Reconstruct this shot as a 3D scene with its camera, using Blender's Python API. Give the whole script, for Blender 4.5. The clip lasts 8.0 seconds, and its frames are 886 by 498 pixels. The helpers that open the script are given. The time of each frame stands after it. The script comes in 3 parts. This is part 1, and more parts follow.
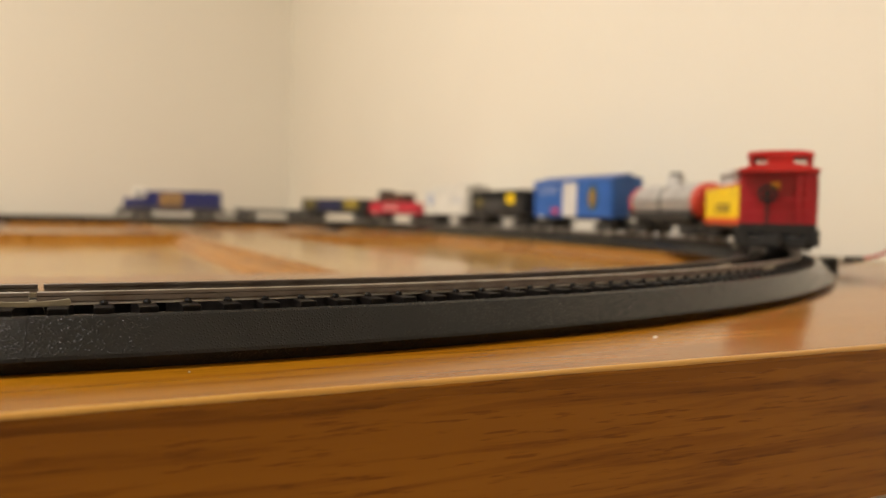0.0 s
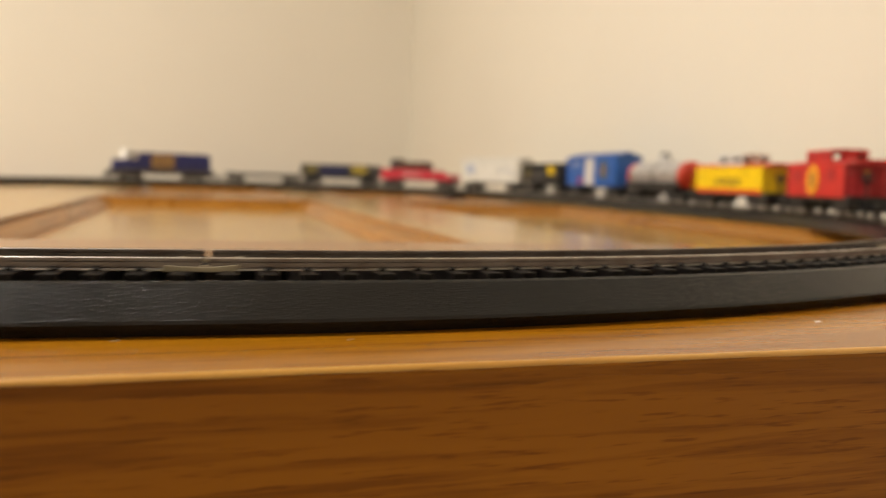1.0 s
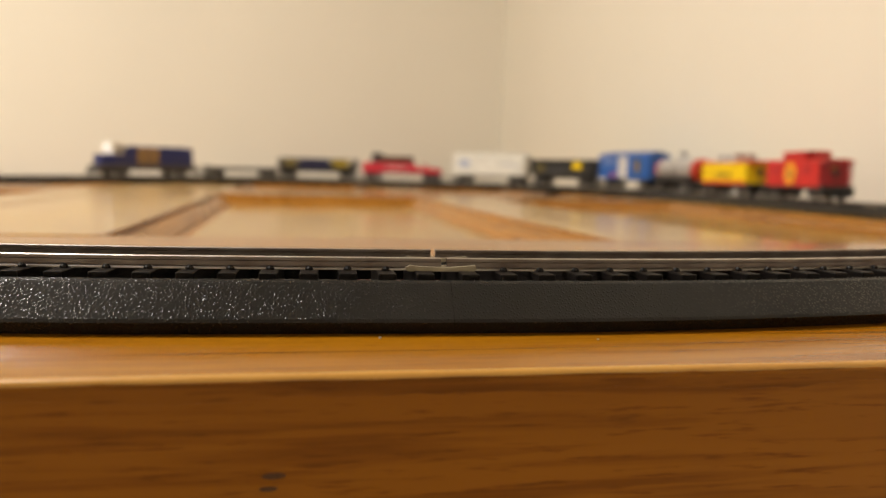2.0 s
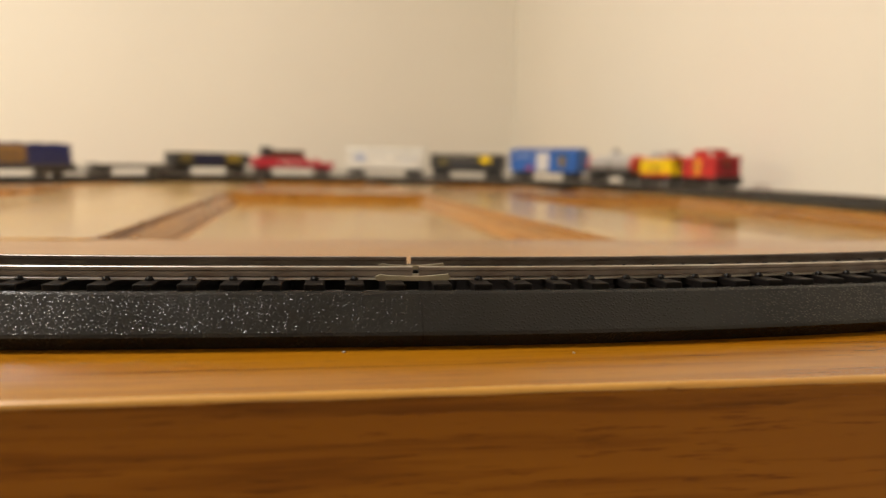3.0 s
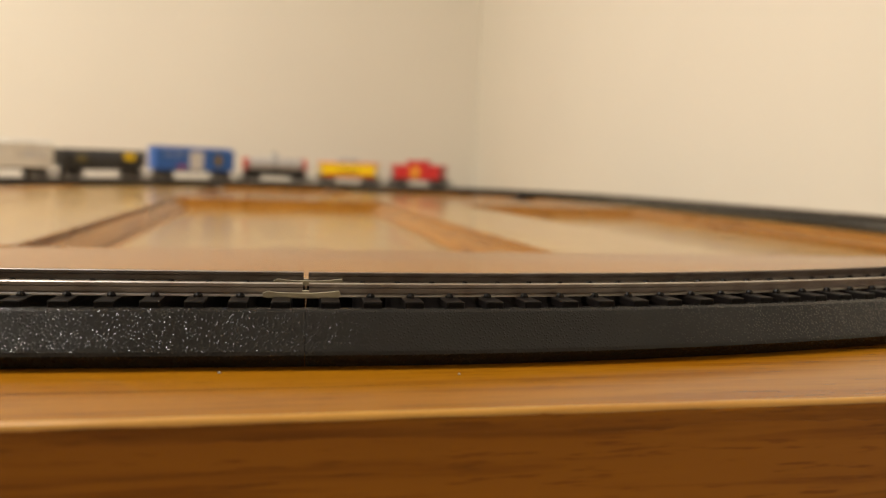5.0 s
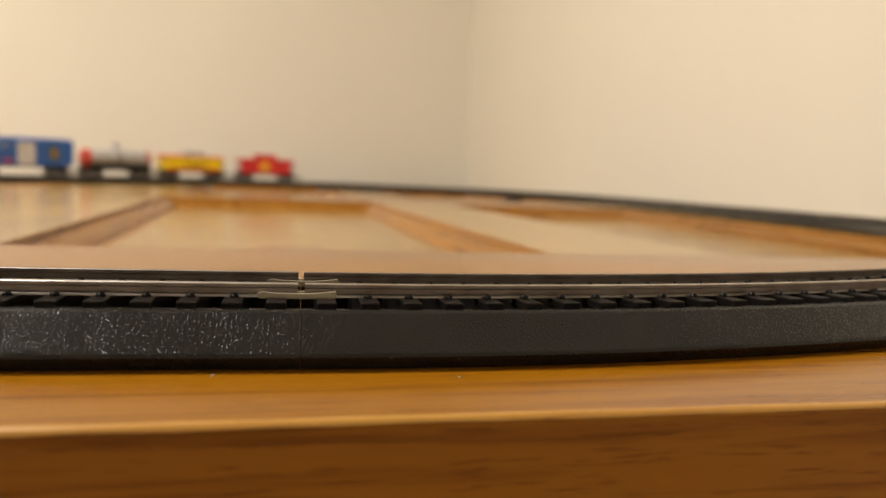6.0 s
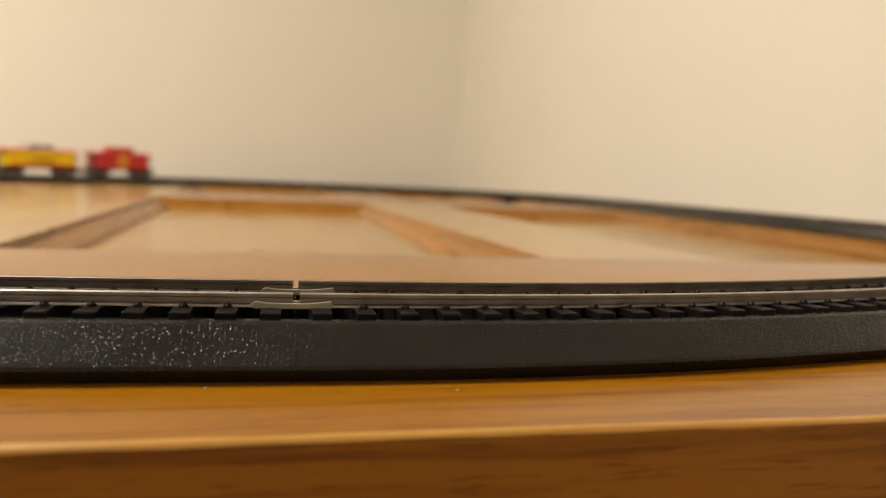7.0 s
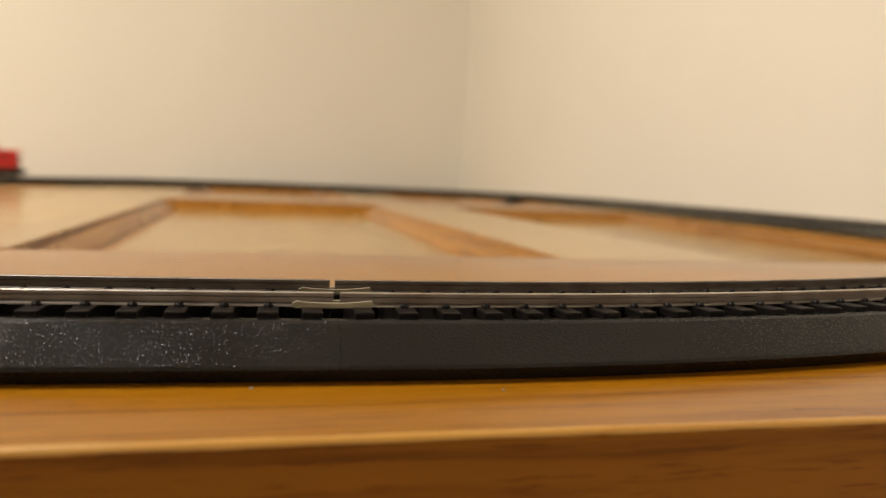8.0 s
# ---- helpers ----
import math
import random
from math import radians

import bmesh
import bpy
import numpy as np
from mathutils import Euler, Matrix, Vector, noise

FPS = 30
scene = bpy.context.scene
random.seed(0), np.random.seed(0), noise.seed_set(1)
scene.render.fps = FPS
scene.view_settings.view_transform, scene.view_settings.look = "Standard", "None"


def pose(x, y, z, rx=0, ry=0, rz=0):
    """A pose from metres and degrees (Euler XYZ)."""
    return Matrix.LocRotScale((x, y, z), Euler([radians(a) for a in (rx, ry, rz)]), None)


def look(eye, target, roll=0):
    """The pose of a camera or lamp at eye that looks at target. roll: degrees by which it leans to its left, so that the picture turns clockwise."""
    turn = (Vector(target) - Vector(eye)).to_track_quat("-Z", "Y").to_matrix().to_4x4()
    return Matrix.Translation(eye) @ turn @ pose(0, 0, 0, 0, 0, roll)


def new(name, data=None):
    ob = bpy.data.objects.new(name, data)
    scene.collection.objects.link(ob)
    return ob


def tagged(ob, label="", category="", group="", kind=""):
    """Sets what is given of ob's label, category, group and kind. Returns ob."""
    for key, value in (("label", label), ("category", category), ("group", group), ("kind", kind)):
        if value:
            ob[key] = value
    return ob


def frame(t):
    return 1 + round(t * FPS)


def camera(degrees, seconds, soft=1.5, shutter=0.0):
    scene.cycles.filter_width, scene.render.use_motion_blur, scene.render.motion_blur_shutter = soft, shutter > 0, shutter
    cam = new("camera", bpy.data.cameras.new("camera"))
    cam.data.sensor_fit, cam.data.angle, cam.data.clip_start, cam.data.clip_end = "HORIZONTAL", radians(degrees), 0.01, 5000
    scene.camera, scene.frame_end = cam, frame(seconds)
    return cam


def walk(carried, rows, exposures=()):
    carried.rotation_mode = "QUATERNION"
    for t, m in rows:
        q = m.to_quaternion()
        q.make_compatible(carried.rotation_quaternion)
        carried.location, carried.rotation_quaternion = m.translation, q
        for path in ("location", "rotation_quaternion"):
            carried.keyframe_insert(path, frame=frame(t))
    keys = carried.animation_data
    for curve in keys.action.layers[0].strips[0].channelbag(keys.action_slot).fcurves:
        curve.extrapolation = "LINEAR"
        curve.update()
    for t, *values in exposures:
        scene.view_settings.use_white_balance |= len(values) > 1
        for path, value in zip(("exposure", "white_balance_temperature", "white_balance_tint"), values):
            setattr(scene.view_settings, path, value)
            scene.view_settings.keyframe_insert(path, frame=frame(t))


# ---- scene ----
# A toy freight train on an oval of roadbed track, laid on two panelled oak doors in the corner of a room.


def aim(x, y, z, yaw, pitch, roll):
    return pose(x, y, z, 90 + pitch, 0, yaw) @ pose(0, 0, 0, 0, 0, roll)


cam = camera(58.74, 8.0, soft=1.2, shutter=0.6)
cam.data.dof.use_dof = True
cam.data.dof.focus_distance = 0.150
cam.data.dof.aperture_fstop = 15.0
walk(cam, [
    (0.0, aim(0.0111, -0.1598, 0.0280, -23.52, -2.56, 1.12)),
    (0.2, aim(0.0164, -0.1533, 0.0269, -22.43, -2.97, 0.84)),
    (0.5, aim(0.0208, -0.1563, 0.0282, -20.23, -3.99, 1.73)),
    (0.7, aim(0.0171, -0.1519, 0.0285, -18.22, -4.32, 1.61)),
    (1.0, aim(0.0042, -0.1561, 0.0287, -15.27, -5.03, 1.88)),
    (1.2, aim(-0.0055, -0.1583, 0.0271, -13.53, -5.19, 1.89)),
    (1.5, aim(-0.0196, -0.1591, 0.0285, -11.24, -5.56, 1.66)),
    (1.7, aim(-0.0268, -0.1572, 0.0285, -10.32, -5.49, 1.60)),
    (2.8, aim(-0.0183, -0.1468, 0.0322, -8.33, -5.76, 1.09)),
    (3.0, aim(-0.0165, -0.1476, 0.0311, -8.28, -5.88, 1.01)),
    (3.5, aim(-0.0090, -0.1511, 0.0333, -8.77, -5.68, 1.35)),
    (4.0, aim(-0.0069, -0.1509, 0.0329, -9.36, -5.54, 1.46)),
    (4.5, aim(-0.0041, -0.1501, 0.0336, -9.77, -5.44, 1.75)),
    (4.7, aim(-0.0022, -0.1487, 0.0335, -10.22, -5.35, 1.84)),
    (5.8, aim(-0.0030, -0.1417, 0.0313, -11.23, -5.28, 2.13)),
    (6.0, aim(-0.0033, -0.1425, 0.0325, -11.43, -5.26, 2.22)),
    (6.5, aim(-0.0052, -0.1428, 0.0352, -11.66, -5.27, 2.18)),
    (7.0, aim(-0.0039, -0.1401, 0.0339, -12.02, -5.21, 2.45)),
    (7.5, aim(-0.0059, -0.1406, 0.0348, -11.97, -5.20, 2.39)),
    (8.0, aim(-0.0105, -0.1376, 0.0330, -11.90, -5.10, 2.33)),
], exposures=[(0.0, 0.03), (1.5, 0.04), (4.0, 0.0), (8.0, -0.05)])

# ---- light ----
world = bpy.data.worlds.new("world")
scene.world = world
world.use_nodes = True
world.node_tree.nodes["Background"].inputs["Color"].default_value = (0.9, 0.8, 0.65, 1)
world.node_tree.nodes["Background"].inputs["Strength"].default_value = 0.02

# the table's frame: the near door's panel corner and the way its end edge runs
TABLE = pose(0.1148, 0.1965, 0, 0, 0, 1.994)
WALL_U, WALL_V = 0.4541, 1.8678
ROOM_U, ROOM_V = -2.9, -1.9
FLOOR_Z, CEILING_Z = -0.76, 1.66
LAMPS = [(Vector((-0.78, 0.32, CEILING_Z)), 25.0, (1.0, 0.948, 0.910)), (Vector((-1.66, 0.66, CEILING_Z)), 34.0, (1.0, 0.898, 0.730))]


def area_lamp(name, at, target, size, watts, colour):
    data = bpy.data.lights.new(name, "AREA")
    data.shape, data.size, data.energy, data.color = "DISK", size, watts, colour
    lamp = new(name, data)
    lamp.matrix_world = look(at, target)
    return lamp


for at, watts, tint in LAMPS:
    area_lamp("ceiling_lamp_light", at - Vector((0, 0, 0.13)), (at.x + 0.001, at.y, 0), 0.24, watts, tint)


# ---- materials ----
def shader(name, colour, rough=0.5, metal=0.0, gloss=0.5):
    m = bpy.data.materials.new(name)
    m.use_nodes = True
    b = m.node_tree.nodes["Principled BSDF"]
    b.inputs["Base Color"].default_value = (*colour, 1)
    b.inputs["Roughness"].default_value = rough
    b.inputs["Metallic"].default_value = metal
    b.inputs["Specular IOR Level"].default_value = gloss
    return m, m.node_tree, b


def node(tree, kind, **values):
    n = tree.nodes.new(kind)
    for k, v in values.items():
        n.inputs[k].default_value = v
    return n


def ramp(tree, fac, stops):
    r = tree.nodes.new("ShaderNodeValToRGB")
    while len(r.color_ramp.elements) < len(stops):
        r.color_ramp.elements.new(0.5)
    for e, (p, c) in zip(r.color_ramp.elements, stops):
        e.position, e.color = p, (*c, 1)
    tree.links.new(fac, r.inputs["Fac"])
    return r


def coords(tree, scale, turn=0.0, shift=False):
    c = tree.nodes.new("ShaderNodeTexCoord")
    m = node(tree, "ShaderNodeMapping", Scale=scale, Rotation=(0, 0, turn))
    tree.links.new(c.outputs["Object"], m.inputs["Vector"])
    if shift:
        info = tree.nodes.new("ShaderNodeObjectInfo")
        mul = tree.nodes.new("ShaderNodeMath")
        mul.operation = "MULTIPLY"
        mul.inputs[1].default_value = 37.0
        tree.links.new(info.outputs["Random"], mul.inputs[0])
        tree.links.new(mul.outputs[0], m.inputs["Location"])
    return m.outputs["Vector"]


def bump(tree, bsdf, height, strength, distance):
    b = node(tree, "ShaderNodeBump", Strength=strength, Distance=distance)
    tree.links.new(height, b.inputs["Height"])
    tree.links.new(b.outputs["Normal"], bsdf.inputs["Normal"])
    return b


def plain(name, colour, rough=0.45, metal=0.0, spread=0.12, grain=900.0, relief=0.15, gloss=0.5):
    """Moulded plastic or metal with slight mottling and fine relief."""
    m, t, b = shader(name, colour, rough, metal, gloss)
    v = coords(t, (1, 1, 1))
    n = node(t, "ShaderNodeTexNoise", Scale=60.0, Detail=4.0)
    t.links.new(v, n.inputs["Vector"])
    lo = tuple(c * (1 - spread) for c in colour)
    hi = tuple(min(1, c * (1 + spread)) for c in colour)
    r = ramp(t, n.outputs["Fac"], [(0.3, lo), (0.7, hi)])
    t.links.new(r.outputs["Color"], b.inputs["Base Color"])
    f = node(t, "ShaderNodeTexNoise", Scale=grain, Detail=3.0)
    t.links.new(v, f.inputs["Vector"])
    bump(t, b, f.outputs["Fac"], relief, 0.0003)
    return m


def oak(name, along, pale, deep, line, rough=0.30, gloss=0.5, figure=0.0, pores=0.5, streaks=0.7):
    """Varnished oak: broad figure, grain lines and short dark pores that run along x or y."""
    m, t, b = shader(name, pale, rough, 0.0, gloss)

    def stretched(lengthways, across):
        return (lengthways, across, across) if along == "x" else (across, lengthways, across)

    def layer(scale, detail, distortion, turn=0.0):
        n = node(t, "ShaderNodeTexNoise", Scale=1.0, Detail=detail, Roughness=0.58, Distortion=distortion)
        t.links.new(coords(t, scale, turn, shift=True), n.inputs["Vector"])
        return n.outputs["Fac"]

    def times(a, c, amount):
        mix = t.nodes.new("ShaderNodeMix")
        mix.data_type, mix.blend_type = "RGBA", "MULTIPLY"
        mix.inputs[0].default_value = amount
        t.links.new(a, mix.inputs[6])
        t.links.new(c, mix.inputs[7])
        return mix.outputs[2]

    broad = layer(stretched(1.8, 17), 6.0, 0.9)
    fine = layer(stretched(14, 300), 5.0, 0.4)
    pore = layer(stretched(90, 1300), 3.0, 0.2)
    colour = ramp(t, broad, [(0.32, deep), (0.62, pale)]).outputs["Color"]
    colour = times(colour, ramp(t, fine, [(0.36, line), (0.52, (1, 1, 1))]).outputs["Color"], 0.75)
    colour = times(colour, ramp(t, pore, [(0.33, (0.45, 0.32, 0.24)), (0.43, (1, 1, 1))]).outputs["Color"], pores)
    streak = layer(stretched(6, 260), 2.0, 0.6)
    colour = times(colour, ramp(t, streak, [(0.29, (0.40, 0.27, 0.17)), (0.36, (1, 1, 1))]).outputs["Color"], streaks)
    if figure:
        # nested cathedral arches about the panel's middle line
        place = t.nodes.new("ShaderNodeTexCoord")
        xyz = t.nodes.new("ShaderNodeSeparateXYZ")
        t.links.new(place.outputs["Object"], xyz.inputs[0])

        def calc(kind, a, b, c=None):
            m_ = t.nodes.new("ShaderNodeMath")
            m_.operation = kind
            for slot, value in zip(m_.inputs, (a, b, c)):
                if isinstance(value, float):
                    slot.default_value = value
                elif value is not None:
                    t.links.new(value, slot)
            return m_.outputs[0]
        off = calc("SUBTRACT", xyz.outputs["X"], 0.118)
        arch = calc("MULTIPLY_ADD", calc("MULTIPLY", off, off), 55.0, xyz.outputs["Y"])
        arch = calc("MULTIPLY_ADD", layer(stretched(3.0, 10.0), 2.0, 0.3), 0.06, arch)
        k = t.nodes.new("ShaderNodeMath")
        k.operation, k.inputs[1].default_value = "MULTIPLY", 88.0
        rings = arch
        wave = t.nodes.new("ShaderNodeMath")
        wave.operation = "SINE"
        t.links.new(rings, k.inputs[0])
        t.links.new(k.outputs[0], wave.inputs[0])
        colour = times(colour, ramp(t, wave.outputs[0], [(0.0, (1, 1, 1)), (0.2, (1, 1, 1)), (0.95, (0.60, 0.46, 0.31))]).outputs["Color"], figure)
    t.links.new(colour, b.inputs["Base Color"])
    gl = ramp(t, broad, [(0.3, (rough * 0.85,) * 3), (0.7, (rough * 1.2,) * 3)])
    t.links.new(gl.outputs["Color"], b.inputs["Roughness"])
    bump(t, b, fine, 0.10, 0.0004)
    return m


OAK_X = oak("oak_across", "x", (0.340, 0.139, 0.005), (0.240, 0.087, 0.003), (0.72, 0.60, 0.48), rough=0.18, gloss=0.42, pores=0.4)
OAK_Y = oak("oak_along", "y", (0.460, 0.282, 0.074), (0.352, 0.192, 0.036), (0.66, 0.54, 0.44), rough=0.155)
OAK_PANEL = oak("oak_panel", "y", (0.470, 0.300, 0.080), (0.380, 0.222, 0.046), (0.70, 0.58, 0.48), rough=0.165, figure=0.95)
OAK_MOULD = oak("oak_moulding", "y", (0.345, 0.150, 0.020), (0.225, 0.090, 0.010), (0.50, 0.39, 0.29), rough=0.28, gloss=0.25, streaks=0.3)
OAK_EDGE = oak("oak_edge", "x", (0.365, 0.138, 0.008), (0.262, 0.092, 0.005), (0.52, 0.42, 0.33), rough=0.45, gloss=0.2, pores=0.6, streaks=0.25)
# darker oak: the shade under the door's lip, put into the colour
OAK_LIP_SHADE = oak("oak_lip_shade", "x", (0.27, 0.098, 0.007), (0.19, 0.064, 0.004), (0.52, 0.42, 0.33), rough=0.5, gloss=0.2, pores=0.5, streaks=0.3)
# paler oak: the rounded edge's highlight as a base colour
OAK_HIGHLIGHT = oak("oak_edge_highlight", "x", (0.56, 0.30, 0.065), (0.47, 0.23, 0.04), (0.85, 0.75, 0.62), rough=0.3, gloss=0.5, pores=0.2)


def roadbed_plastic():
    """Dark plastic with a pebbled leather grain."""
    m, t, b = shader("roadbed_plastic", (0.016, 0.015, 0.015), 0.27, 0.0, 0.175)
    v = coords(t, (1, 1, 1))
    warp = node(t, "ShaderNodeTexNoise", Scale=260.0, Detail=2.0)
    t.links.new(v, warp.inputs["Vector"])
    add = node(t, "ShaderNodeMix")
    add.data_type = "VECTOR"
    add.inputs[0].default_value = 0.00035
    t.links.new(v, add.inputs[4])
    t.links.new(warp.outputs["Color"], add.inputs[5])
    squeeze = node(t, "ShaderNodeMapping", Scale=(1.0, 0.78, 0.78), Rotation=(0.35, 0.5, 0.7))
    t.links.new(add.outputs[1], squeeze.inputs["Vector"])
    cell = node(t, "ShaderNodeTexVoronoi", Scale=2000.0, Randomness=0.75)
    t.links.new(squeeze.outputs["Vector"], cell.inputs["Vector"])
    dome = t.nodes.new("ShaderNodeMapRange")
    dome.interpolation_type = "SMOOTHSTEP"
    dome.inputs["From Min"].default_value, dome.inputs["From Max"].default_value = 0.0, 0.50
    dome.inputs["To Min"].default_value, dome.inputs["To Max"].default_value = 1.0, 0.0
    t.links.new(cell.outputs["Distance"], dome.inputs["Value"])
    # pebbles of uneven height over a fine leathery grain
    uneven = t.nodes.new("ShaderNodeMath")
    uneven.operation = "MULTIPLY"
    t.links.new(dome.outputs["Result"], uneven.inputs[0])
    part_of = t.nodes.new("ShaderNodeSeparateColor")
    t.links.new(cell.outputs["Color"], part_of.inputs[0])
    spread = t.nodes.new("ShaderNodeMapRange")
    spread.inputs["To Min"].default_value, spread.inputs["To Max"].default_value = 0.62, 1.0
    t.links.new(part_of.outputs[0], spread.inputs["Value"])
    t.links.new(spread.outputs["Result"], uneven.inputs[1])
    fine = node(t, "ShaderNodeTexNoise", Scale=2600.0, Detail=2.0)
    t.links.new(v, fine.inputs["Vector"])
    relief = t.nodes.new("ShaderNodeMath")
    relief.operation, relief.inputs[1].default_value = "MULTIPLY_ADD", 0.35
    t.links.new(fine.outputs["Fac"], relief.inputs[0])
    t.links.new(uneven.outputs[0], relief.inputs[2])
    n = node(t, "ShaderNodeTexNoise", Scale=24.0, Detail=5.0)
    t.links.new(v, n.inputs["Vector"])
    r = ramp(t, n.outputs["Fac"], [(0.3, (0.0155, 0.0150, 0.0142)), (0.7, (0.0250, 0.0242, 0.0228))])
    t.links.new(r.outputs["Color"], b.inputs["Base Color"])
    rough = ramp(t, n.outputs["Fac"], [(0.35, (0.09, 0.09, 0.09)), (0.65, (0.17, 0.17, 0.17))])
    t.links.new(rough.outputs["Color"], b.inputs["Roughness"])
    bump(t, b, relief.outputs[0], 0.48, 0.00021)
    return m


def rail_steel(name, bright, rough):
    """Rails with a worn bright head, a bright foot edge and a dull brown web."""
    m, t, b = shader(name, (0.4, 0.38, 0.35), rough, 1.0)
    c = t.nodes.new("ShaderNodeTexCoord")
    x = t.nodes.new("ShaderNodeSeparateXYZ")
    t.links.new(c.outputs["Object"], x.inputs[0])
    span = t.nodes.new("ShaderNodeMapRange")
    span.inputs["From Min"].default_value, span.inputs["From Max"].default_value = 0.0100, 0.0124
    t.links.new(x.outputs["Z"], span.inputs["Value"])
    dull = (0.22, 0.19, 0.175)
    r = ramp(t, span.outputs["Result"], [(0.0, bright), (0.14, bright), (0.22, dull), (0.90, dull), (0.97, bright)])
    n = node(t, "ShaderNodeTexNoise", Scale=160.0, Detail=4.0)
    t.links.new(c.outputs["Object"], n.inputs["Vector"])
    stain = ramp(t, n.outputs["Fac"], [(0.3, (0.72, 0.66, 0.62)), (0.65, (1, 1, 1))])
    mix = t.nodes.new("ShaderNodeMix")
    mix.data_type, mix.blend_type = "RGBA", "MULTIPLY"
    mix.inputs[0].default_value = 1.0
    t.links.new(r.outputs["Color"], mix.inputs[6])
    t.links.new(stain.outputs["Color"], mix.inputs[7])
    t.links.new(mix.outputs[2], b.inputs["Base Color"])
    return m


def wall_paint(name, colour):
    m, t, b = shader(name, colour, 0.75)
    v = coords(t, (1, 1, 1))
    n = node(t, "ShaderNodeTexNoise", Scale=2.2, Detail=4.0)
    t.links.new(v, n.inputs["Vector"])
    r = ramp(t, n.outputs["Fac"], [(0.3, tuple(c * 0.965 for c in colour)), (0.7, colour)])
    t.links.new(r.outputs["Color"], b.inputs["Base Color"])
    f = node(t, "ShaderNodeTexNoise", Scale=140.0, Detail=3.0)
    t.links.new(v, f.inputs["Vector"])
    bump(t, b, f.outputs["Fac"], 0.2, 0.002)
    return m


WALL = wall_paint("cream_wall_paint", (0.80, 0.757, 0.660))
CEILING = wall_paint("white_ceiling_paint", (0.80, 0.77, 0.71))
CARPET = plain("beige_carpet", (0.34, 0.27, 0.19), 0.95, grain=500.0, relief=0.8)
ROADBED = roadbed_plastic()
TIE = plain("black_tie_plastic", (0.0075, 0.0058, 0.0052), 0.45, grain=1500.0, relief=0.3, gloss=0.12)
RAIL = rail_steel("steel_rail", (0.54, 0.52, 0.49), 0.38)
DULL_RAIL = rail_steel("duller_steel_rail", (0.27, 0.25, 0.23), 0.46)
JOINER = plain("tan_joiner", (0.37, 0.325, 0.235), 0.45, spread=0.3)
BLACK = plain("black_plastic", (0.018, 0.018, 0.019), 0.5)
DARK = plain("charcoal_plastic", (0.035, 0.036, 0.040), 0.5)
PALE_GREY = plain("pale_grey_plastic", (0.30, 0.27, 0.25), 0.45)
GREY = plain("grey_plastic", (0.105, 0.10, 0.092), 0.5)
SILVER = plain("silver_plastic", (0.62, 0.61, 0.60), 0.35)
TANK = plain("tank_silver", (0.50, 0.49, 0.49), 0.34, 0.40)
TANK_RED = plain("tank_red_paint", (0.52, 0.045, 0.022), 0.4)
STEEL = plain("wheel_steel", (0.42, 0.41, 0.40), 0.42, 1.0)
BLUE = plain("bright_blue_paint", (0.024, 0.125, 0.46), 0.4)
NAVY = plain("navy_paint", (0.012, 0.020, 0.13), 0.4)
RED = plain("red_paint", (0.56, 0.020, 0.018), 0.4)
CRIMSON = plain("crimson_paint", (0.52, 0.020, 0.045), 0.4)
ORANGE = plain("orange_red_paint", (0.66, 0.085, 0.015), 0.4)
YELLOW = plain("yellow_paint", (0.86, 0.60, 0.004), 0.45, gloss=0.3)
GOLD = plain("dull_gold_paint", (0.36, 0.21, 0.06), 0.5)
OLIVE = plain("olive_print", (0.16, 0.13, 0.035), 0.5)
WHITE = plain("white_paint", (0.86, 0.85, 0.81), 0.45)
OFF_WHITE = plain("greyish_white_paint", (0.75, 0.74, 0.69), 0.5, gloss=0.3)
# darker red: shade painted on the red caboose's ends; also its window plates
DEEP_RED = plain("deep_red_shade_and_windows", (0.42, 0.015, 0.024), 0.4)
EMBLEM = plain("orange_yellow_print", (0.80, 0.33, 0.015), 0.45)
DULL_YELLOW = plain("dull_yellow_print", (0.32, 0.24, 0.03), 0.5)
DARK_NAVY = plain("dark_navy_print", (0.010, 0.014, 0.062), 0.45)
SOOT = plain("brown_grey_frame", (0.075, 0.066, 0.058), 0.55)
PALE_BLUE = plain("pale_blue_print", (0.45, 0.50, 0.62), 0.45)
KNOT = plain("dark_knot", (0.095, 0.034, 0.006), 0.5)
BROWN = plain("brown_plastic", (0.085, 0.035, 0.022), 0.5)
PINK = plain("magenta_print", (0.42, 0.05, 0.14), 0.5)
OCHRE = plain("ochre_print", (0.27, 0.17, 0.012), 0.5)
GREEN = plain("dark_green_print", (0.05, 0.085, 0.04), 0.5)
WIRE_RED = plain("red_wire_cover", (0.55, 0.06, 0.035), 0.45)
GLOW, glow_tree, glow_bsdf = shader("lamp_glass", (0.9, 0.85, 0.75), 0.4)
glow_bsdf.inputs["Emission Color"].default_value = (1.0, 0.927, 0.83, 1)
glow_bsdf.inputs["Emission Strength"].default_value = 6.0
HEADLIGHT, hl_tree, hl_bsdf = shader("headlight_glow", (0.9, 0.9, 0.85), 0.3)
hl_bsdf.inputs["Emission Color"].default_value = (1.0, 0.97, 0.90, 1)
hl_bsdf.inputs["Emission Strength"].default_value = 1.4


# ---- mesh helpers ----
def box(bm, x0, x1, y0, y1, z0, z1, edge=0.0):
    r = bmesh.ops.create_cube(bm, size=1)
    for v in r["verts"]:
        v.co = ((x0 + x1) / 2 + v.co.x * (x1 - x0), (y0 + y1) / 2 + v.co.y * (y1 - y0), (z0 + z1) / 2 + v.co.z * (z1 - z0))
    if edge:
        edges = {e for v in r["verts"] for e in v.link_edges}
        bmesh.ops.bevel(bm, geom=list(edges), offset=edge, segments=2, affect="EDGES", profile=0.5)
    return bm


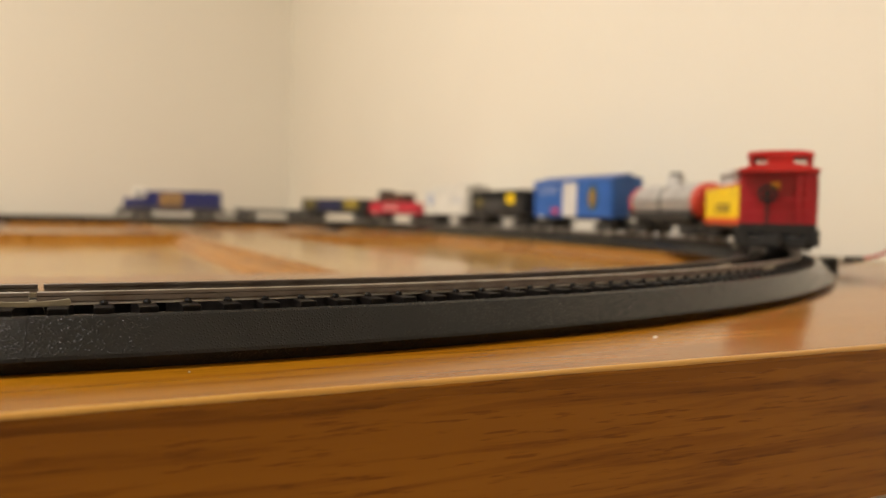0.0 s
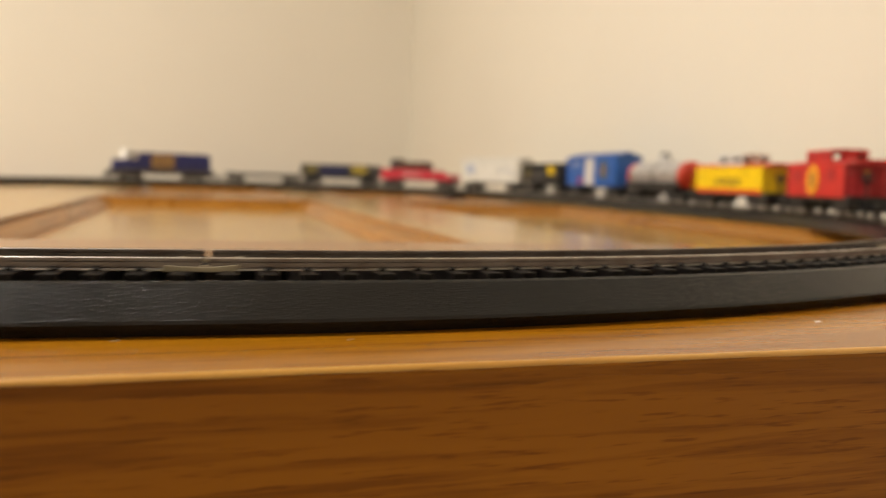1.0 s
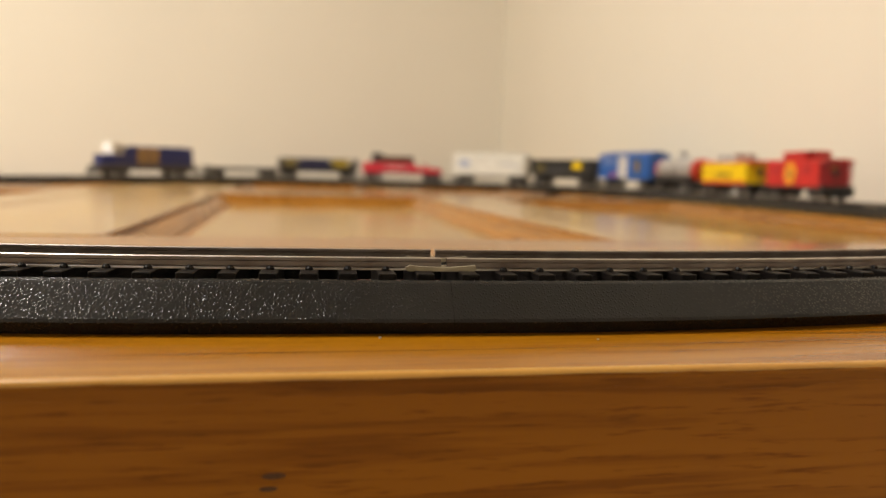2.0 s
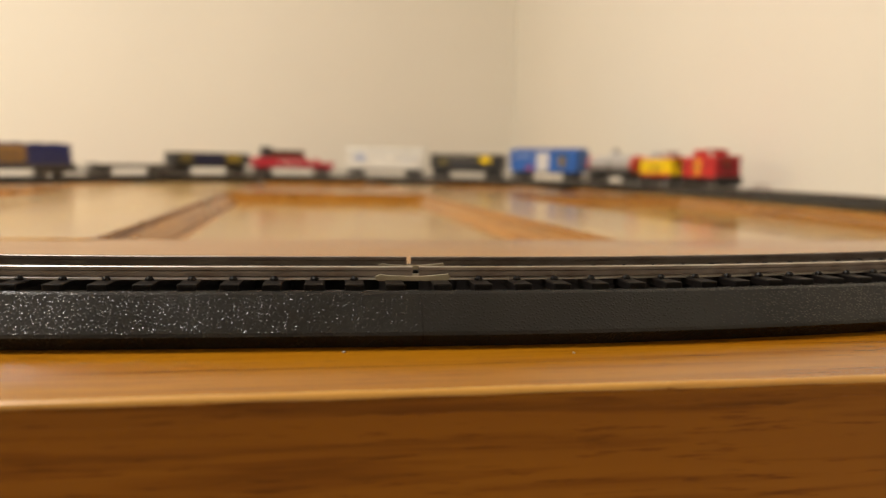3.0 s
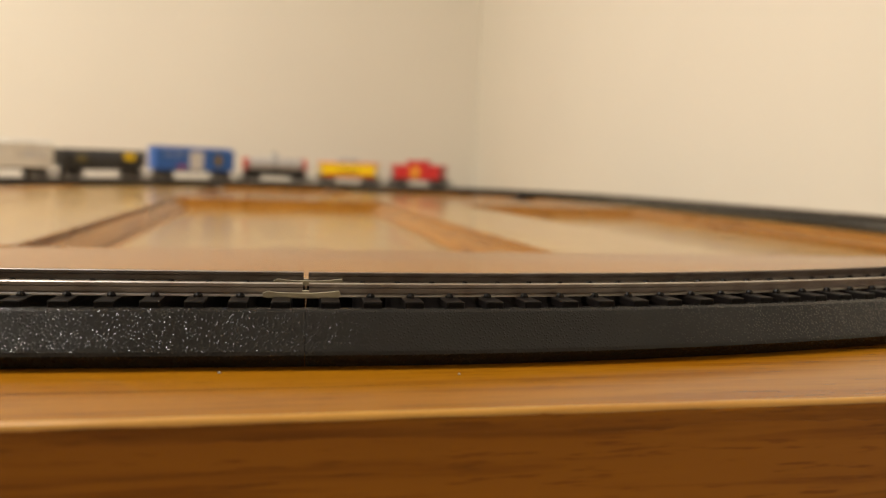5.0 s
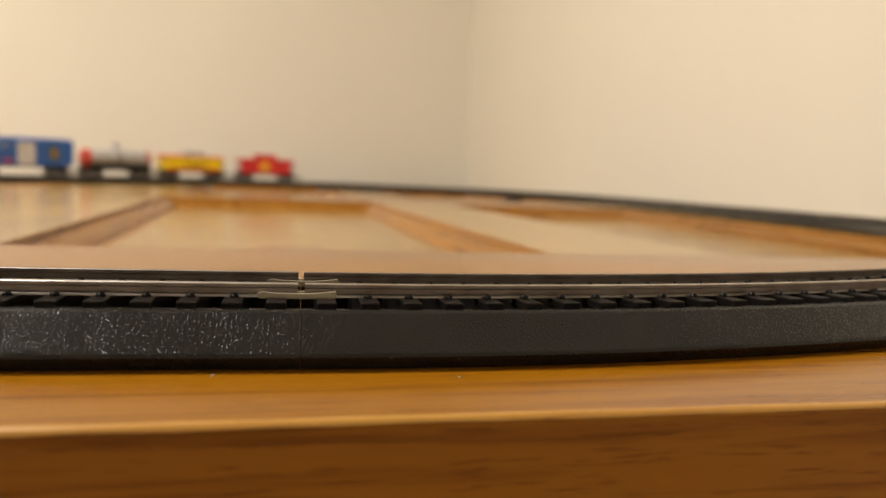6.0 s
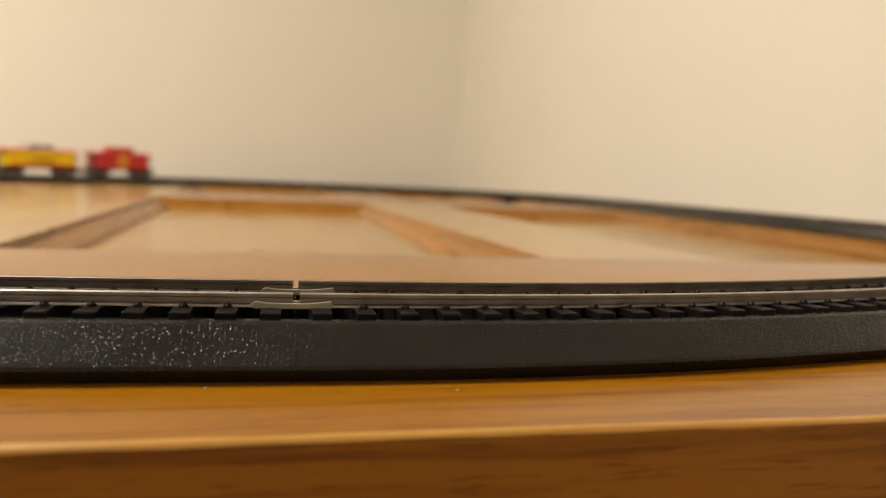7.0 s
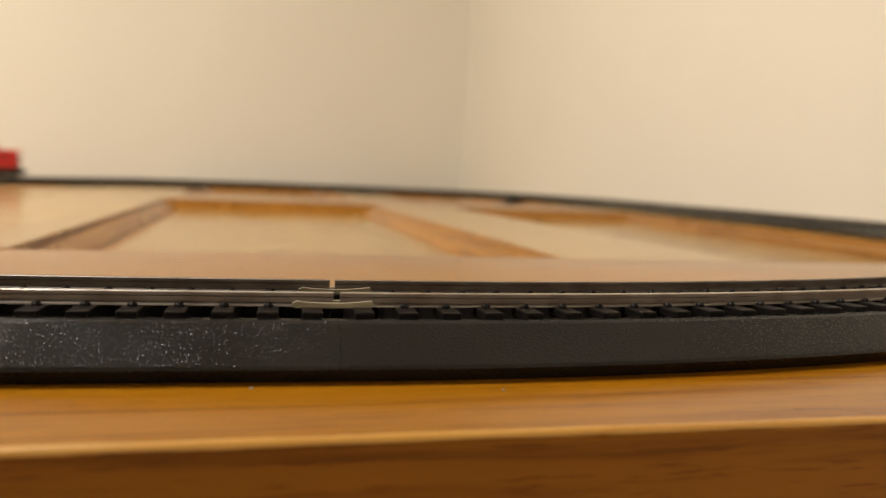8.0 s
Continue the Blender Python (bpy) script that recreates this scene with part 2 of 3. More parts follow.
def rod(bm, p, q, r0, r1=None, seg=12):
    p, q = Vector(p), Vector(q)
    m = Matrix.Translation((p + q) / 2) @ (q - p).to_track_quat("Z", "Y").to_matrix().to_4x4()
    bmesh.ops.create_cone(bm, cap_ends=True, segments=seg, radius1=r0, radius2=r0 if r1 is None else r1, depth=(q - p).length, matrix=m)
    return bm


def prism(bm, outline, y0, y1):
    """A solid from an outline in x and z, between y0 and y1."""
    a = [bm.verts.new((x, y0, z)) for x, z in outline]
    b = [bm.verts.new((x, y1, z)) for x, z in outline]
    bm.faces.new(a)
    bm.faces.new(list(reversed(b)))
    for i in range(len(a)):
        j = (i + 1) % len(a)
        bm.faces.new((a[j], a[i], b[i], b[j]))
    bmesh.ops.recalc_face_normals(bm, faces=bm.faces)
    return bm


def lengthwise(bm, outline, x0, x1):
    """A solid from an outline in y and z, between x0 and x1."""
    a = [bm.verts.new((x0, y, z)) for y, z in outline]
    b = [bm.verts.new((x1, y, z)) for y, z in outline]
    bm.faces.new(a)
    bm.faces.new(list(reversed(b)))
    for i in range(len(a)):
        j = (i + 1) % len(a)
        bm.faces.new((a[j], a[i], b[i], b[j]))
    bmesh.ops.recalc_face_normals(bm, faces=bm.faces)
    return bm


def solid(name, bm, material, smooth=False):
    mesh = bpy.data.meshes.new(name)
    bm.to_mesh(mesh)
    bm.free()
    mesh.materials.append(material)
    if smooth:
        mesh.polygons.foreach_set("use_smooth", [True] * len(mesh.polygons))
        mesh.set_sharp_from_angle(angle=radians(35))
    return mesh


def part(name, bm, material, parent, label="", at=None, smooth=False):
    mesh = bm if isinstance(bm, bpy.types.Mesh) else solid(name, bm, material, smooth)
    ob = new(name, mesh)
    ob.parent = parent
    if at is not None:
        ob.matrix_basis = at
    return tagged(ob, label)


def thing(name, m, label, category, group="", kind=""):
    ob = new(name)
    ob.empty_display_size = 0.02
    ob.matrix_world = m
    return tagged(ob, label, category, group, kind)


def B():
    return bmesh.new()


# ---- the room ----
def structure(name, x0, x1, y0, y1, z0, z1, material, label, edge=0.0):
    ob = new(name, solid(name, box(B(), x0, x1, y0, y1, z0, z1, edge), material))
    ob.matrix_world = TABLE
    return tagged(ob, label, "structure", kind="structure")


structure("wall_east", WALL_U, WALL_U + 0.12, ROOM_V - 0.12, WALL_V + 0.12, FLOOR_Z, CEILING_Z, WALL, "plain cream painted wall close beside the table")
structure("wall_north", ROOM_U, WALL_U, WALL_V, WALL_V + 0.12, FLOOR_Z, CEILING_Z, WALL, "plain cream painted wall behind the table")
structure("wall_west", ROOM_U - 0.12, ROOM_U, ROOM_V - 0.12, WALL_V + 0.12, FLOOR_Z, CEILING_Z, WALL, "plain cream painted wall of the room")
structure("wall_south", ROOM_U, WALL_U, ROOM_V - 0.12, ROOM_V, FLOOR_Z, CEILING_Z, WALL, "plain cream painted wall of the room")
structure("floor", ROOM_U - 0.12, WALL_U + 0.12, ROOM_V - 0.12, WALL_V + 0.12, FLOOR_Z - 0.1, FLOOR_Z, CARPET, "beige carpeted floor of the room")
structure("ceiling", ROOM_U - 0.12, WALL_U + 0.12, ROOM_V - 0.12, WALL_V + 0.12, CEILING_Z, CEILING_Z + 0.1, CEILING, "white painted flat ceiling")


def ceiling_lamp(at):
    lamp = thing("ceiling_lamp", Matrix.Translation(at), "round flush ceiling lamp with a lit warm glass shade", "lamp", "ceiling lamps")
    part("canopy", rod(B(), (0, 0, -0.025), (0, 0, 0), 0.10, seg=32), SILVER, lamp, smooth=True)
    bm = B()
    bmesh.ops.create_uvsphere(bm, u_segments=32, v_segments=12, radius=0.15, matrix=Matrix.Translation((0, 0, -0.025)) @ Matrix.Diagonal((1, 1, 0.5, 1)))
    bmesh.ops.delete(bm, geom=[v for v in bm.verts if v.co.z > -0.024], context="VERTS")
    shade = part("shade", bm, GLOW, lamp, "warm white glowing glass", smooth=True)
    shade.visible_shadow = False


for at, watts, tint in LAMPS:
    ceiling_lamp(at)

# ---- the table: two six-panel oak doors side by side ----
THICK = 0.035
MOULD = [(0.0, 0.0), (0.0012, -0.0034), (0.0034, -0.0040), (0.0050, -0.0040), (0.0125, -0.0086), (0.0142, -0.0110), (0.0200, -0.0114)]


def moulding_mesh(w, l):
    """The moulded border round a sunk panel; its near left corner is the origin."""
    bm = B()
    rings = [[bm.verts.new(c) for c in ((d, d, z), (w - d, d, z), (w - d, l - d, z), (d, l - d, z))] for d, z in MOULD]
    d = MOULD[-1][0]
    rings.append([bm.verts.new(c) for c in ((d, d, -0.022), (w - d, d, -0.022), (w - d, l - d, -0.022), (d, l - d, -0.022))])
    rings.append([bm.verts.new(c) for c in ((0, 0, -0.022), (w, 0, -0.022), (w, l, -0.022), (0, l, -0.022))])
    rings.append(rings[0])
    for a, b in zip(rings, rings[1:]):
        for i in range(4):
            j = (i + 1) % 4
            bm.faces.new((a[i], a[j], b[j], b[i]))
    bmesh.ops.recalc_face_normals(bm, faces=bm.faces)
    return bm


def front_rail_mesh(u0, u1, v0, v1):
    """The end rail of a door, its worn upper edge rounded and slightly uneven."""
    bm = B()
    n = math.ceil((u1 - u0) / 0.003)
    rings = []
    for i in range(n + 1):
        u = u0 + (u1 - u0) * i / n
        e = 0.0002 * noise.noise(Vector((u * 60, 3.1, 0))) + 0.00018 * noise.noise(Vector((u * 260, 7.7, 0)))
        r = 0.0009 + 0.0002 * noise.noise(Vector((u * 90, 1.3, 5.0)))
        e -= 0.0095 * (u + 0.115)
        ring = [(v1, -THICK), (v1, -0.0004)]
        for k in range(6):
            a = radians(90 - 18 * k)
            ring.append((v0 + e + r - r * math.cos(a), -r + r * math.sin(a)))
        ring += [(v0 + e, -0.0030), (v0 + e, -THICK)]
        rings.append([bm.verts.new((u, v, z)) for v, z in ring])
    k = len(rings[0])
    for a, b in zip(rings, rings[1:]):
        for i in range(k):
            j = (i + 1) % k
            bm.faces.new((a[i], a[j], b[j], b[i]))
    bm.faces.new(rings[0])
    bm.faces.new(list(reversed(rings[-1])))
    bmesh.ops.recalc_face_normals(bm, faces=bm.faces)
    return bm


def door(m, label, left, right, margin=0.122, knots=False):
    """A door laid flat, its end edge towards -y; panels in two columns and three rows."""
    d = thing("panelled_door", m, label, "door", "doors laid as a table top")
    y0, y1 = -0.2332, 1.7988
    c0, c1, w = left, right, 0.2265
    u0, u1 = c0 - 0.109, c1 + w + margin
    part("stile", box(B(), u0, c0, 0, y1, -THICK, 0, 0.0012), OAK_Y, d)
    part("stile", box(B(), c1 + w, u1, 0, y1, -THICK, 0, 0.0012), OAK_Y, d)
    rows = [(0.0, 0.5714), (0.7414, 0.60), (1.4414, 0.2424)]
    ends = [(a[0] + a[1], b[0]) for a, b in zip(rows, rows[1:])] + [(rows[-1][0] + rows[-1][1], y1)]
    part("rail", front_rail_mesh(u0, u1, y0, -0.0002), OAK_X, d, smooth=True)
    for a, b in ends:
        part("rail", box(B(), c0, c1 + w, a, b, -THICK, -0.0004), OAK_X, d)
    for a, l in rows:
        part("mullion", box(B(), c0 + w, c1, a, a + l, -THICK, -0.0004), OAK_Y, d)
        for x in (c0, c1):
            at = Matrix.Translation((x, a, -0.0004))
            i = MOULD[-1][0]
            p = part("panel", box(B(), i, w - i, i, l - i, -THICK + 0.008, MOULD[-1][1] + 0.0003), OAK_PANEL, d, at=at)
            part("moulding", moulding_mesh(w, l), OAK_MOULD, p, "moulding round the panel in a deeper oak colour", smooth=False)
    # strip over the rounded upper edge that carries its bright highlight as colour
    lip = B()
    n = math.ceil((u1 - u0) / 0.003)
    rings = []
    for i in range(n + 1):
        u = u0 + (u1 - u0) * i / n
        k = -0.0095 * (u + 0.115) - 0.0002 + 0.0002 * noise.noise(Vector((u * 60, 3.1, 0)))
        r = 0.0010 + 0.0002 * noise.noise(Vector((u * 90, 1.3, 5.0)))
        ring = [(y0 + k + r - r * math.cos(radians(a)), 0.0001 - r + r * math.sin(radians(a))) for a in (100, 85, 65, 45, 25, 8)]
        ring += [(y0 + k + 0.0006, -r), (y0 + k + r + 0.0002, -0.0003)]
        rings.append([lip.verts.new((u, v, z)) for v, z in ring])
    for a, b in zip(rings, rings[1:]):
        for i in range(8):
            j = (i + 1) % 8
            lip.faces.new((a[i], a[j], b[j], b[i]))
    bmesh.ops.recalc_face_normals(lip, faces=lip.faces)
    part("worn_lip", lip, OAK_HIGHLIGHT, d, "pale worn upper edge with its highlight painted in", smooth=True)
    band = B()
    n = math.ceil((u1 - u0) / 0.002)
    rings = []
    for i in range(n + 1):
        u = u0 + (u1 - u0) * i / n
        k = -0.0095 * (u + 0.115)
        top = -0.0008 + 0.0003 * noise.noise(Vector((u * 120, 9.0, 2.0))) + 0.0003 * noise.noise(Vector((u * 420, 4.0, 1.0)))
        rings.append([band.verts.new((u, v + k, z)) for v, z in ((y0 + 0.0007, top), (y0 - 0.0001, top), (y0 - 0.00025, top - 0.0003), (y0 - 0.00025, -THICK), (y0 + 0.0007, -THICK))])
    for a, b in zip(rings, rings[1:]):
        for i in range(5):
            j = (i + 1) % 5
            band.faces.new((a[i], a[j], b[j], b[i]))
    bmesh.ops.recalc_face_normals(band, faces=band.faces)
    part("edge_band", band, OAK_EDGE, d, "brown end edge of the door")
    # thin ragged strip below the lip, its shade painted as darker oak
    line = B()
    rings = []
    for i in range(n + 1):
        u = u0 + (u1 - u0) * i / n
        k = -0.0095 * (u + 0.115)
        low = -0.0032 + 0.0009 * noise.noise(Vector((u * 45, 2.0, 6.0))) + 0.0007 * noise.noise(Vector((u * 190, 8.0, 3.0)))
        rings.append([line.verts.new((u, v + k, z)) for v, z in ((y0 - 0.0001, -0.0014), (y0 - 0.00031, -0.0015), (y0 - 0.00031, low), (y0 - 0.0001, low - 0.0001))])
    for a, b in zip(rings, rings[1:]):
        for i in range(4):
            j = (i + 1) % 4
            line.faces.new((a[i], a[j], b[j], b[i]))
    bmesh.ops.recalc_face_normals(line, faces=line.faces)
    part("veneer_line", line, OAK_LIP_SHADE, d, "darker ragged strip, painted shade under the pale edge")
    if knots:
        for u, z, w in ((-0.1540, -0.0146, 0.0017), (-0.1547, -0.0165, 0.0013)):
            bm = rod(B(), (0, 0.0002, 0), (0, -0.00012, 0), 1.0, seg=16)
            for v in bm.verts:
                v.co.x, v.co.z = u + v.co.x * w, z + v.co.z * w * 0.28
                v.co.y += y0 - 0.00025 - 0.0095 * (u + 0.115)
            part("knot", bm, KNOT, d, "small dark knot in the oak edge")
    return d


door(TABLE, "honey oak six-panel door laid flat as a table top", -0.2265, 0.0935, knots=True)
# the second door slopes down a little, away from the seam
SEAM = -0.338
SLOPE = radians(0.9)
TILT = TABLE @ Matrix.Translation((SEAM, 0, 0)) @ Matrix.Rotation(-SLOPE, 4, "Y") @ Matrix.Translation((-SEAM, 0, 0)) @ TABLE.inverted()
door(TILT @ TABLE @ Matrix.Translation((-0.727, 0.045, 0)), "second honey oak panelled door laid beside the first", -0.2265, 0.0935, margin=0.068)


def trestle(v, x0, x1, slope):
    """A trestle across one door, its beam's top following the door's slope."""
    t = thing("trestle", TABLE @ Matrix.Translation((0, v, FLOOR_Z)), "plain wooden trestle under a table door", "trestle", "trestles under the table")
    top = -FLOOR_Z - THICK

    def under(x):
        return top - slope * max(SEAM - x, 0)
    part("beam", prism(B(), [(x0, under(x0) - 0.08), (x0, under(x0)), (x1, under(x1)), (x1, under(x1) - 0.08)], -0.03, 0.03), OAK_X, t)
    for x in (x0 + 0.05, x1 - 0.05):
        part("leg", box(B(), x - 0.03, x + 0.03, -0.028, 0.028, 0, under(x) - 0.079, 0.003), OAK_Y, t)


for v in (0.25, 1.35):
    trestle(v, -0.31, 0.36, 0.0)
    trestle(v, -1.0, -0.37, math.tan(SLOPE))

# ---- the track ----
RADIUS, HALF_X, HALF_Y = 0.4572, 0.0225, 0.2425
OVAL = pose(-0.0099, 0.7083, 0, 0, 0, -0.888)
QUARTER = math.pi / 2 * RADIUS
TIGHT = 0.381
NEAR_SLANT = 0.28
FAR_SLANT = (math.sin(radians(45)) * (RADIUS - TIGHT) + 2 * HALF_X + math.cos(radians(30)) * NEAR_SLANT) / math.sin(radians(45))
LEFT_SIDE = 2 * HALF_Y + RADIUS - (1 - math.cos(radians(45))) * TIGHT - math.sin(radians(45)) * (FAR_SLANT + RADIUS) - 0.5 * NEAR_SLANT
# radius of the bend (0: straight) and length, from the near side's middle to the right and round
COURSE = [(0, HALF_X), (RADIUS, QUARTER), (0, 2 * HALF_Y), (RADIUS, QUARTER), (TIGHT, math.pi / 4 * TIGHT), (0, FAR_SLANT), (RADIUS, QUARTER / 2), (0, LEFT_SIDE),
          (RADIUS, 2 * QUARTER / 3), (0, NEAR_SLANT), (RADIUS, QUARTER / 3), (0, HALF_X)]
LENGTH = sum(n for bend, n in COURSE)
RAIL_TOP = 0.0124
JOINT = 0.0207


def along(s):
    """The pose on the track's middle line s metres from the near side's middle; x points the way the train runs."""
    s %= LENGTH
    x, y, h = 0.0, -(HALF_Y + RADIUS), 0.0
    for bend, n in COURSE:
        d = min(s, n)
        if bend:
            cx, cy = x - bend * math.sin(h), y + bend * math.cos(h)
            h += d / bend
            x, y = cx + bend * math.sin(h), cy - bend * math.cos(h)
        else:
            x, y = x + d * math.cos(h), y + d * math.sin(h)
        s -= d
        if s <= 1e-9:
            break
    m = OVAL @ pose(x, y, 0, 0, 0, math.degrees(h))
    return TILT @ m if (TABLE.inverted() @ m.translation).x < SEAM else m


def sweep(profile, s0, s1, base, step=0.006):
    """A solid of one cross-section (offset to the right, height) along the track."""
    bm = B()
    n = max(2, math.ceil((s1 - s0) / step))
    back = base.inverted()
    rings = []
    for i in range(n + 1):
        m = back @ along(s0 + (s1 - s0) * i / n)
        rings.append([bm.verts.new(m @ Vector((0, -o, z))) for o, z in profile])
    k = len(profile)
    for a, b in zip(rings, rings[1:]):
        for i in range(k):
            j = (i + 1) % k
            bm.faces.new((a[i], a[j], b[j], b[i]))
    bm.faces.new(rings[0])
    bm.faces.new(list(reversed(rings[-1])))
    bmesh.ops.recalc_face_normals(bm, faces=bm.faces)
    return bm


RIGHT_SIDE = [(0.0136, 0.0030), (0.0141, 0.0085), (0.0146, 0.0089), (0.0174, 0.0091), (0.0181, 0.0087), (0.0236, 0.0030), (0.0239, 0.0024), (0.0218, 0.0)]
BED = [(-o, z) for o, z in reversed(RIGHT_SIDE)] + RIGHT_SIDE


def rail_profile(side):
    c = side * 0.00825
    z0, z1 = 0.0100, RAIL_TOP
    half = [(0.0012, z0), (0.0012, z0 + 0.0003), (0.0004, z0 + 0.0006), (0.0004, z1 - 0.0009), (0.00062, z1 - 0.0007), (0.00062, z1 - 0.0001), (0.0005, z1)]
    return [(c + o, z) for o, z in half] + [(c - o, z) for o, z in reversed(half)]


def tie_mesh(spikes):
    """A tie whose ends lie on the roadbed's lip, with moulded spike heads along both rails."""
    bm = B()
    box(bm, -0.0017, 0.0017, -0.0153, 0.0153, 0.0084, 0.0100, 0.00025)
    box(bm, -0.0015, 0.0015, -0.0134, 0.0134, 0.0033, 0.0086)
    if spikes:
        for y in (-0.00825, 0.00825):
            for d in (-0.0018, 0.0018):
                rod(bm, (0, y + d, 0.0097), (0, y + d, 0.0104), 0.00090, 0.00075, seg=8)
                rod(bm, (0, y + d, 0.0104), (0, y + d, 0.0108), 0.00075, 0.0004, seg=8)
    return solid("tie", bm, TIE)


TIE_MESH = tie_mesh(True)
BARE_TIE_MESH = tie_mesh(False)


def joiner_mesh():
    bm = B()
    outline = [(-0.0070, 0.0), (-0.0071, 0.0007), (-0.0062, 0.0011), (-0.0045, 0.00085), (-0.0015, 0.00075), (0.0020, 0.00075), (0.0050, 0.0010), (0.0066, 0.0012), (0.0070, 0.0005), (0.0066, 0.0)]
    prism(bm, outline, -0.0019, -0.0011)
    prism(bm, outline, 0.0011, 0.0019)
    box(bm, -0.0066, 0.0066, -0.0016, 0.0016, -0.0002, 0.0001)
    return solid("joiner", bm, JOINER)


JOINER_MESH = joiner_mesh()
SECTIONS = 17
SPAN = LENGTH / SECTIONS


def track_section(i):
    s0 = JOINT + i * SPAN
    s1 = s0 + SPAN
    base = along((s0 + s1) / 2)
    back = base.inverted()
    t = thing("track_section", base, "dark grey plastic roadbed track section with steel rails", "track", "track sections of the oval")
    part("roadbed", sweep(BED, s0 + 0.00004, s1 - 0.00004, base), ROADBED, t)
    # added black sheet: paints the gaps' shade and closes the section seams
    part("tie_gap_shade", sweep([(-0.0135, 0.0006), (-0.0135, 0.0034), (0.0135, 0.0034), (0.0135, 0.0006)], s0 + 0.0010, s1 + 0.0010, base), TIE, t, "black sheet standing in for shade between the ties")
    for side, gap in ((1, 0.0006), (-1, 0.0005)):
        part("rail", sweep(rail_profile(side), s0 + gap, s1 - gap, base), RAIL if side > 0 else DULL_RAIL, t, "bright worn steel rail" if side > 0 else "duller steel rail")
        part("joiner", JOINER_MESH, None, t, "pale tan rail joiner", at=back @ along(s0 - side * 0.0006) @ Matrix.Translation((0, -side * 0.00825, 0.0100)))
    n = 33
    for k in range(n):
        part("tie", TIE_MESH if 0 < k < n - 1 else BARE_TIE_MESH, None, t, at=back @ along(s0 + 0.0043 + k * (SPAN - 0.0086) / (n - 1)))
    return t


for i in range(SECTIONS):
    track_section(i)


# ---- the feeder wire ----
def feeder():
    base = along(0.430)
    t = thing("track_terminal", base @ Matrix.Translation((0, -0.0238, 0)), "black power terminal plugged into the track's side", "terminal")
    part("socket", prism(B(), [(-0.011, 0.0), (-0.011, 0.0070), (-0.008, 0.0088), (0.008, 0.0088), (0.011, 0.0070), (0.011, 0.0)], -0.007, -0.0005), ROADBED, t)
    part("flap", box(B(), -0.009, 0.009, -0.015, -0.0065, 0.0046, 0.0062, 0.0004), PALE_GREY, t, "grey plastic tongue")
    bm = rod(B(), (0.001, -0.012, 0.0068), (0.003, -0.022, 0.0075), 0.0020, 0.0015, seg=12)
    part("plug", bm, BLACK, t)
    curve = bpy.data.curves.new("feeder_wire", "CURVE")
    curve.dimensions, curve.bevel_depth, curve.bevel_resolution = "3D", 0.0009, 3
    sp = curve.splines.new("BEZIER")
    pts = [(0.003, -0.021, 0.0075), (0.004, -0.030, 0.0100), (-0.004, -0.044, 0.0200), (-0.040, -0.056, 0.026), (-0.120, -0.058, 0.006), (-0.220, -0.050, 0.0012)]
    sp.bezier_points.add(len(pts) - 1)
    for b, p in zip(sp.bezier_points, pts):
        b.co, b.handle_left_type, b.handle_right_type = p, "AUTO", "AUTO"
    curve.materials.append(WIRE_RED)
    wire = new("feeder_wire", curve)
    wire.matrix_world = base @ Matrix.Translation((0, -0.0238, 0))
    tagged(wire, "thin red feeder wire leaving the black track plug", "wire")


feeder()


def crumb(x, y, r, seed):
    bm = B()
    bmesh.ops.create_icosphere(bm, subdivisions=2, radius=r)
    for v in bm.verts:
        v.co *= 1 + 0.45 * noise.noise(v.co * (1.3 / r) + Vector((seed, 0, 0)))
        v.co.z = v.co.z * 0.6 + r * 0.45
    ob = new("crumb", solid("crumb", bm, WHITE if r > 0.0004 else JOINER))
    ob.matrix_world = Matrix.Translation((x, y, 0))
    tagged(ob, "tiny pale crumb of dust on the oak table", "crumb", "crumbs on the table")


crumb(0.130, -0.012, 0.00042, 1)
crumb(-0.014, -0.017, 0.00028, 2)
crumb(0.025, -0.020, 0.00022, 3)


# ---- rolling stock: origin on the rail tops, x the way it runs, y to its left ----
def wheelset(bm, x, gauge=0.0165):
    for y in (-gauge / 2, gauge / 2):
        rod(bm, (x, y - 0.0012, 0.0052), (x, y + 0.0012, 0.0052), 0.0052, seg=18)
        s = 1 if y > 0 else -1
        rod(bm, (x, y - s * 0.0012, 0.0052), (x, y - s * 0.0018, 0.0052), 0.0058, seg=18)
    rod(bm, (x, -gauge / 2, 0.0052), (x, gauge / 2, 0.0052), 0.0011, seg=8)


def truck(parent, x, base=0.0210, reach=0.0128, frame_material=None):
    """A two-axle truck that turns under the car."""
    bm = B()
    for y in (-reach, reach):
        prism(bm, [(-base / 2 - 0.005, 0.0034), (-base / 2 - 0.005, 0.0085), (-base / 4, 0.0104), (base / 4, 0.0104), (base / 2 + 0.005, 0.0085),
                   (base / 2 + 0.005, 0.0034), (base / 4, 0.0022), (-base / 4, 0.0022)], y - 0.0011, y + 0.0011)
        for a in (-base / 2, base / 2):
            rod(bm, (a, y, 0.0056), (a, y + math.copysign(0.0020, y), 0.0056), 0.0019, seg=10)
        box(bm, -0.0028, 0.0028, y - 0.0016, y + 0.0016, 0.0030, 0.0090, 0.0004)
    box(bm, -0.0050, 0.0050, -reach, reach, 0.0055, 0.0104, 0.0006)
    box(bm, -base / 2 - 0.004, base / 2 + 0.004, -reach * 0.75, reach * 0.75, 0.0098, 0.0122, 0.0006)
    for s in (-1, 1):
        x1 = s * (base / 2 + 0.0052)
        box(bm, x1 - 0.0009, x1 + 0.0009, -reach, reach, 0.0034, 0.0086, 0.0004)
    t = part("truck", bm, frame_material or BLACK, parent, at=Matrix.Translation((x, 0, 0)))
